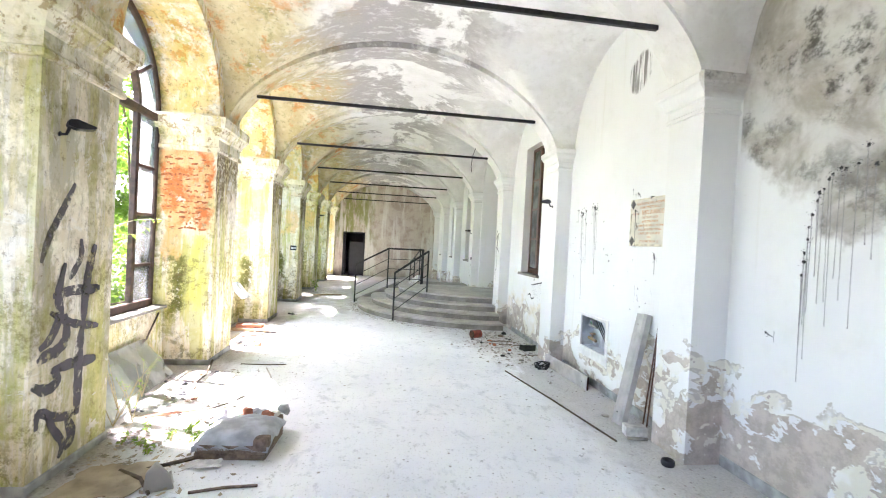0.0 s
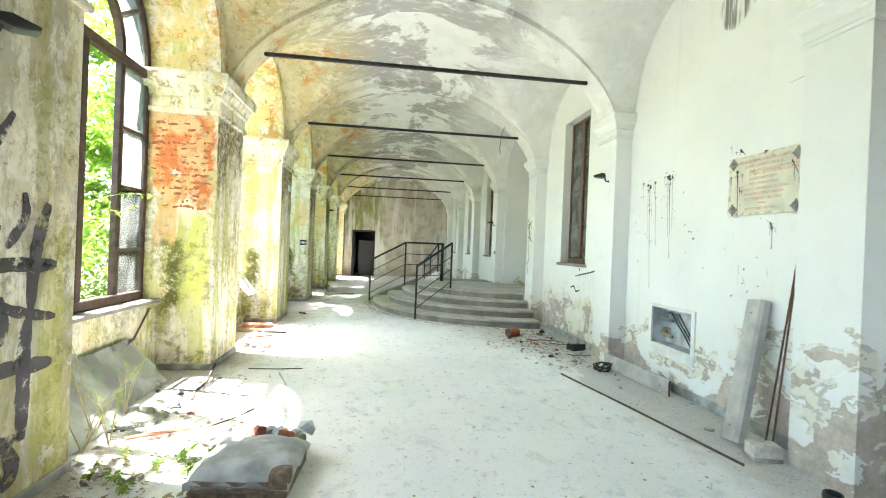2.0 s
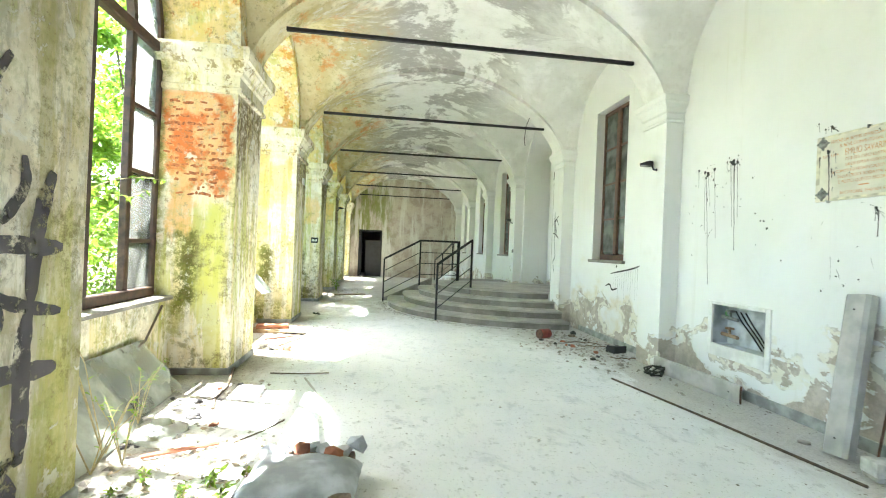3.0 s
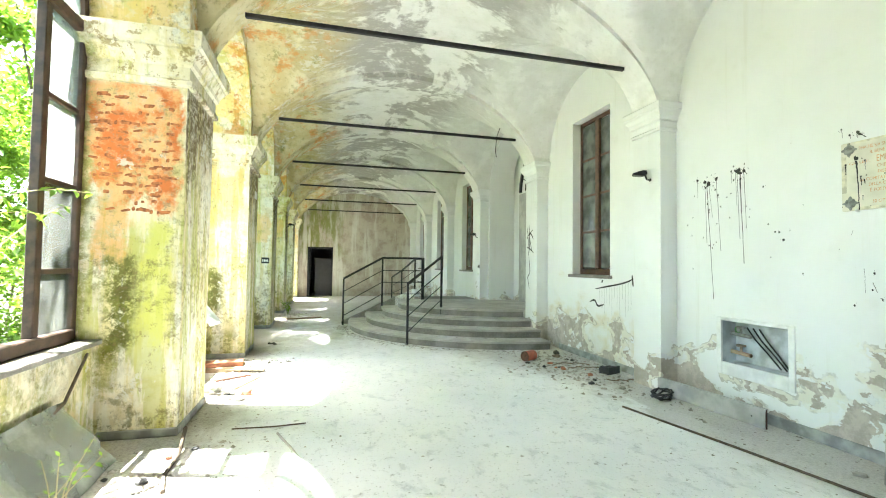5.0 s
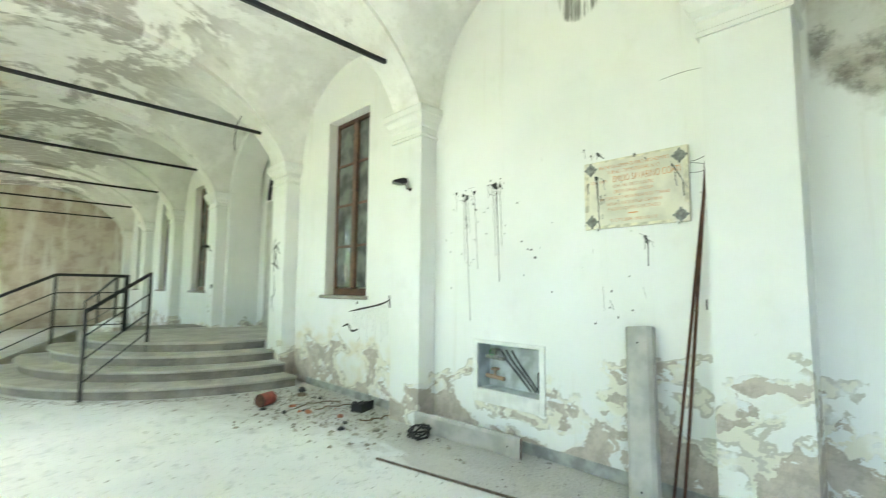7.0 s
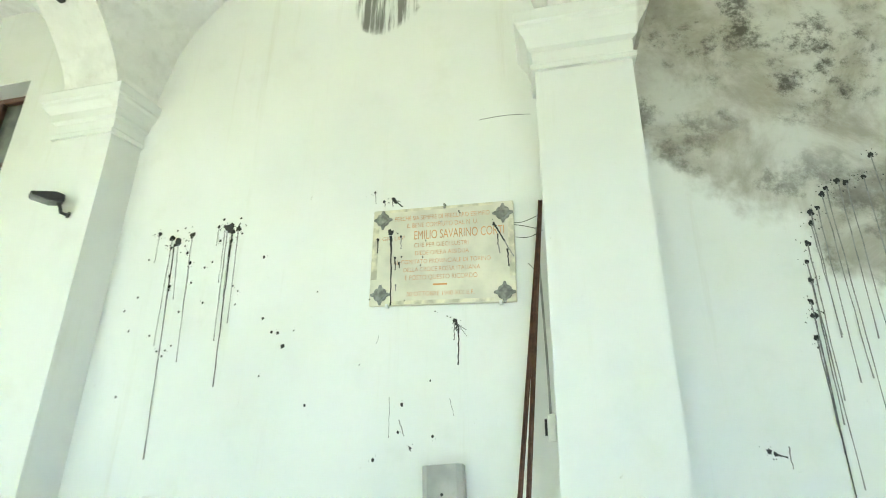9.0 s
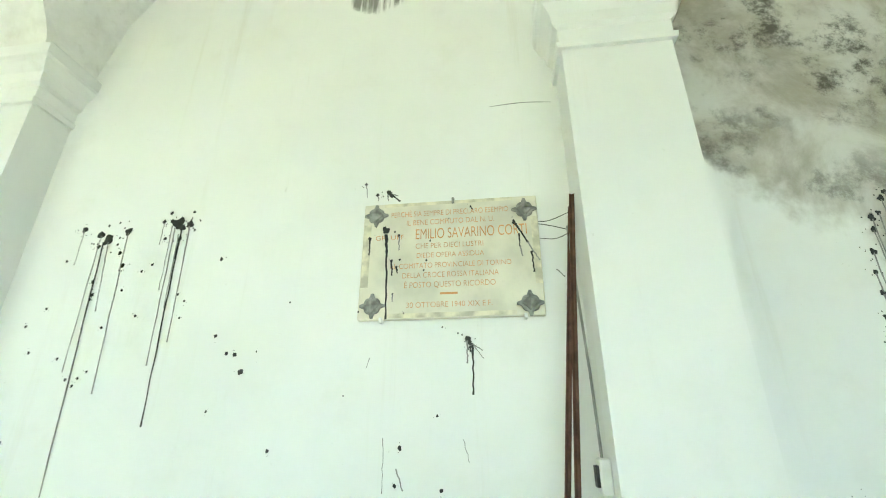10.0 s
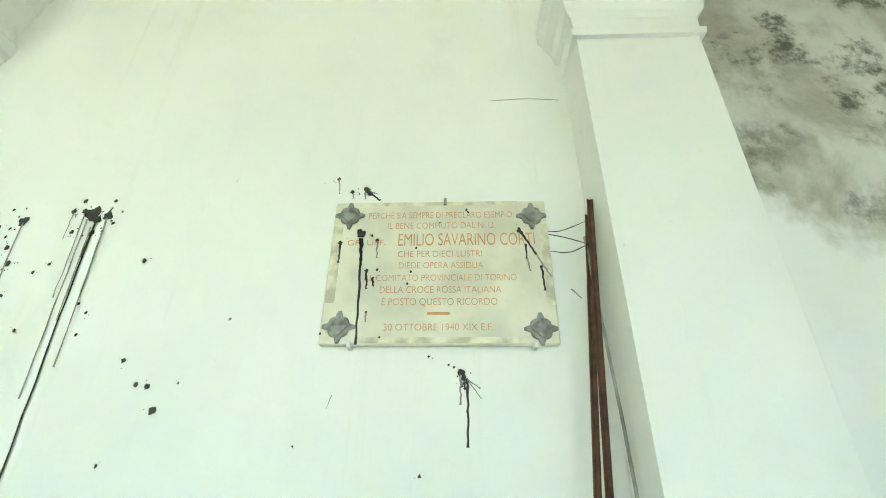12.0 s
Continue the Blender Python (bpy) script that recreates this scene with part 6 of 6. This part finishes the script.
for _ in range(1900):
    x, y = rnd.gauss(-1.72, 0.28), rnd.choice((rnd.uniform(3.2, 5.8), rnd.uniform(6.8, 8.7), rnd.uniform(12.8, 14.8)))
    if x > -2.4:
        s = 0.006 + 0.03 * rnd.random() ** 3
        flake(x, y, s, s * 0.6)
for _ in range(500):
    a = rnd.uniform(0.2, 1.7)
    rr = 2.99 + abs(rnd.gauss(0, 0.12))
    flake(SC[0] - rr * math.sin(a), SC[1] - rr * math.cos(a), 0.008 + 0.02 * rnd.random() ** 2, 0.008)
for k2, rad in enumerate(STEP_R[:3]):
    for _ in range(120):
        a = rnd.uniform(0.1, 1.6)
        rr = rad - 0.30 + abs(rnd.gauss(0, 0.05))
        b0 = len(bm_v)
        flake(SC[0] - rr * math.sin(a), SC[1] - rr * math.cos(a), 0.005 + 0.014 * rnd.random() ** 2, 0.007)
        for q in range(b0, len(bm_v)):
            bm_v[q] = (bm_v[q][0], bm_v[q][1], bm_v[q][2] + RISE * (k2 + 1))
me = bpy.data.meshes.new("debris")
me.from_pydata(bm_v, [], bm_f)
me.materials.append(RUBBLE)
tagged(new("debris", me), "grit, plaster flakes and crumbs scattered over the floor", "debris", "", "stuff")

# tall trees added as sun filters; leaf counts set the shade in each bay
for k, (x, y, n_leaf) in enumerate(((-5.0, 11.6, 9000), (-5.2, 5.2, 600), (-5.2, 2.2, 3600), (-5.2, 14.6, 9000), (-5.2, 17.6, 9000), (-5.2, -0.8, 12000), (-5.2, 8.3, 1400))):
    foliage("tree", x, y, 4.4, 8.0, 1.3, 1.6, n_leaf, 0.10, "tall leafy tree added above the windows to filter the sun", 80 + k, "tree")

# flaked brick faces that show through the red coat of the pier opposite the first large window
BRICK = plain("dark_red_brick", (0.48, 0.17, 0.06), 0.9, 0, 0.5, 30, 0.5)
rnd = random.Random(211)


def brick_mesh(w, h, d):
    """A worn brick face: an uneven eight-sided slab with a smaller outer face, its back at y = 0."""
    bm = bmesh.new()
    rim = [(-w, -h * 0.6), (-w * 0.7, -h), (w * 0.6, -h * 0.9), (w, -h * 0.4), (w * 0.95, h * 0.6), (w * 0.5, h), (-w * 0.6, h * 0.85), (-w * 0.98, h * 0.4)]
    rim = [(p * rnd.uniform(0.8, 1.1), q2 * rnd.uniform(0.75, 1.15)) for p, q2 in rim]
    back = [bm.verts.new((p, 0.001, q2)) for p, q2 in rim]
    front = [bm.verts.new((p * 0.9, -d, q2 * 0.82)) for p, q2 in rim]
    bm.faces.new(front)
    for q in range(8):
        bm.faces.new((back[q], back[(q + 1) % 8], front[(q + 1) % 8], front[q]))
    return mesh_of("brick", bm, BRICK)


BRICKS = [brick_mesh(w, h, 0.0025) for w, h in ((0.012, 0.010), (0.020, 0.016), (0.028, 0.013), (0.04, 0.017), (0.018, 0.012), (0.026, 0.009), (0.012, 0.017), (0.034, 0.011))]
red_face = RIBS[3] - PIER
row, z = 0, 1.68
while z < 2.60:
    x = -2.52 + (0.06 if row % 2 else 0.0)
    while x < -1.95:
        worn = noise.noise(Vector((x * 3.5, z * 2.2, 5.0))) + 0.6 * (z - 2.0) + rnd.uniform(-0.3, 0.3) - 0.9 * max(0.0, x + 2.15)
        if worn > -0.10 and x > -2.50:
            ob = new("brick", rnd.choice(BRICKS))
            ob.matrix_world = pose(x + rnd.uniform(-0.015, 0.015), red_face, z + rnd.uniform(-0.014, 0.014), 0, rnd.uniform(-12, 12), 0)
            ob.parent = wall_west
        x += rnd.choice((0.035, 0.05, 0.08))
    z += 0.066
    row += 1
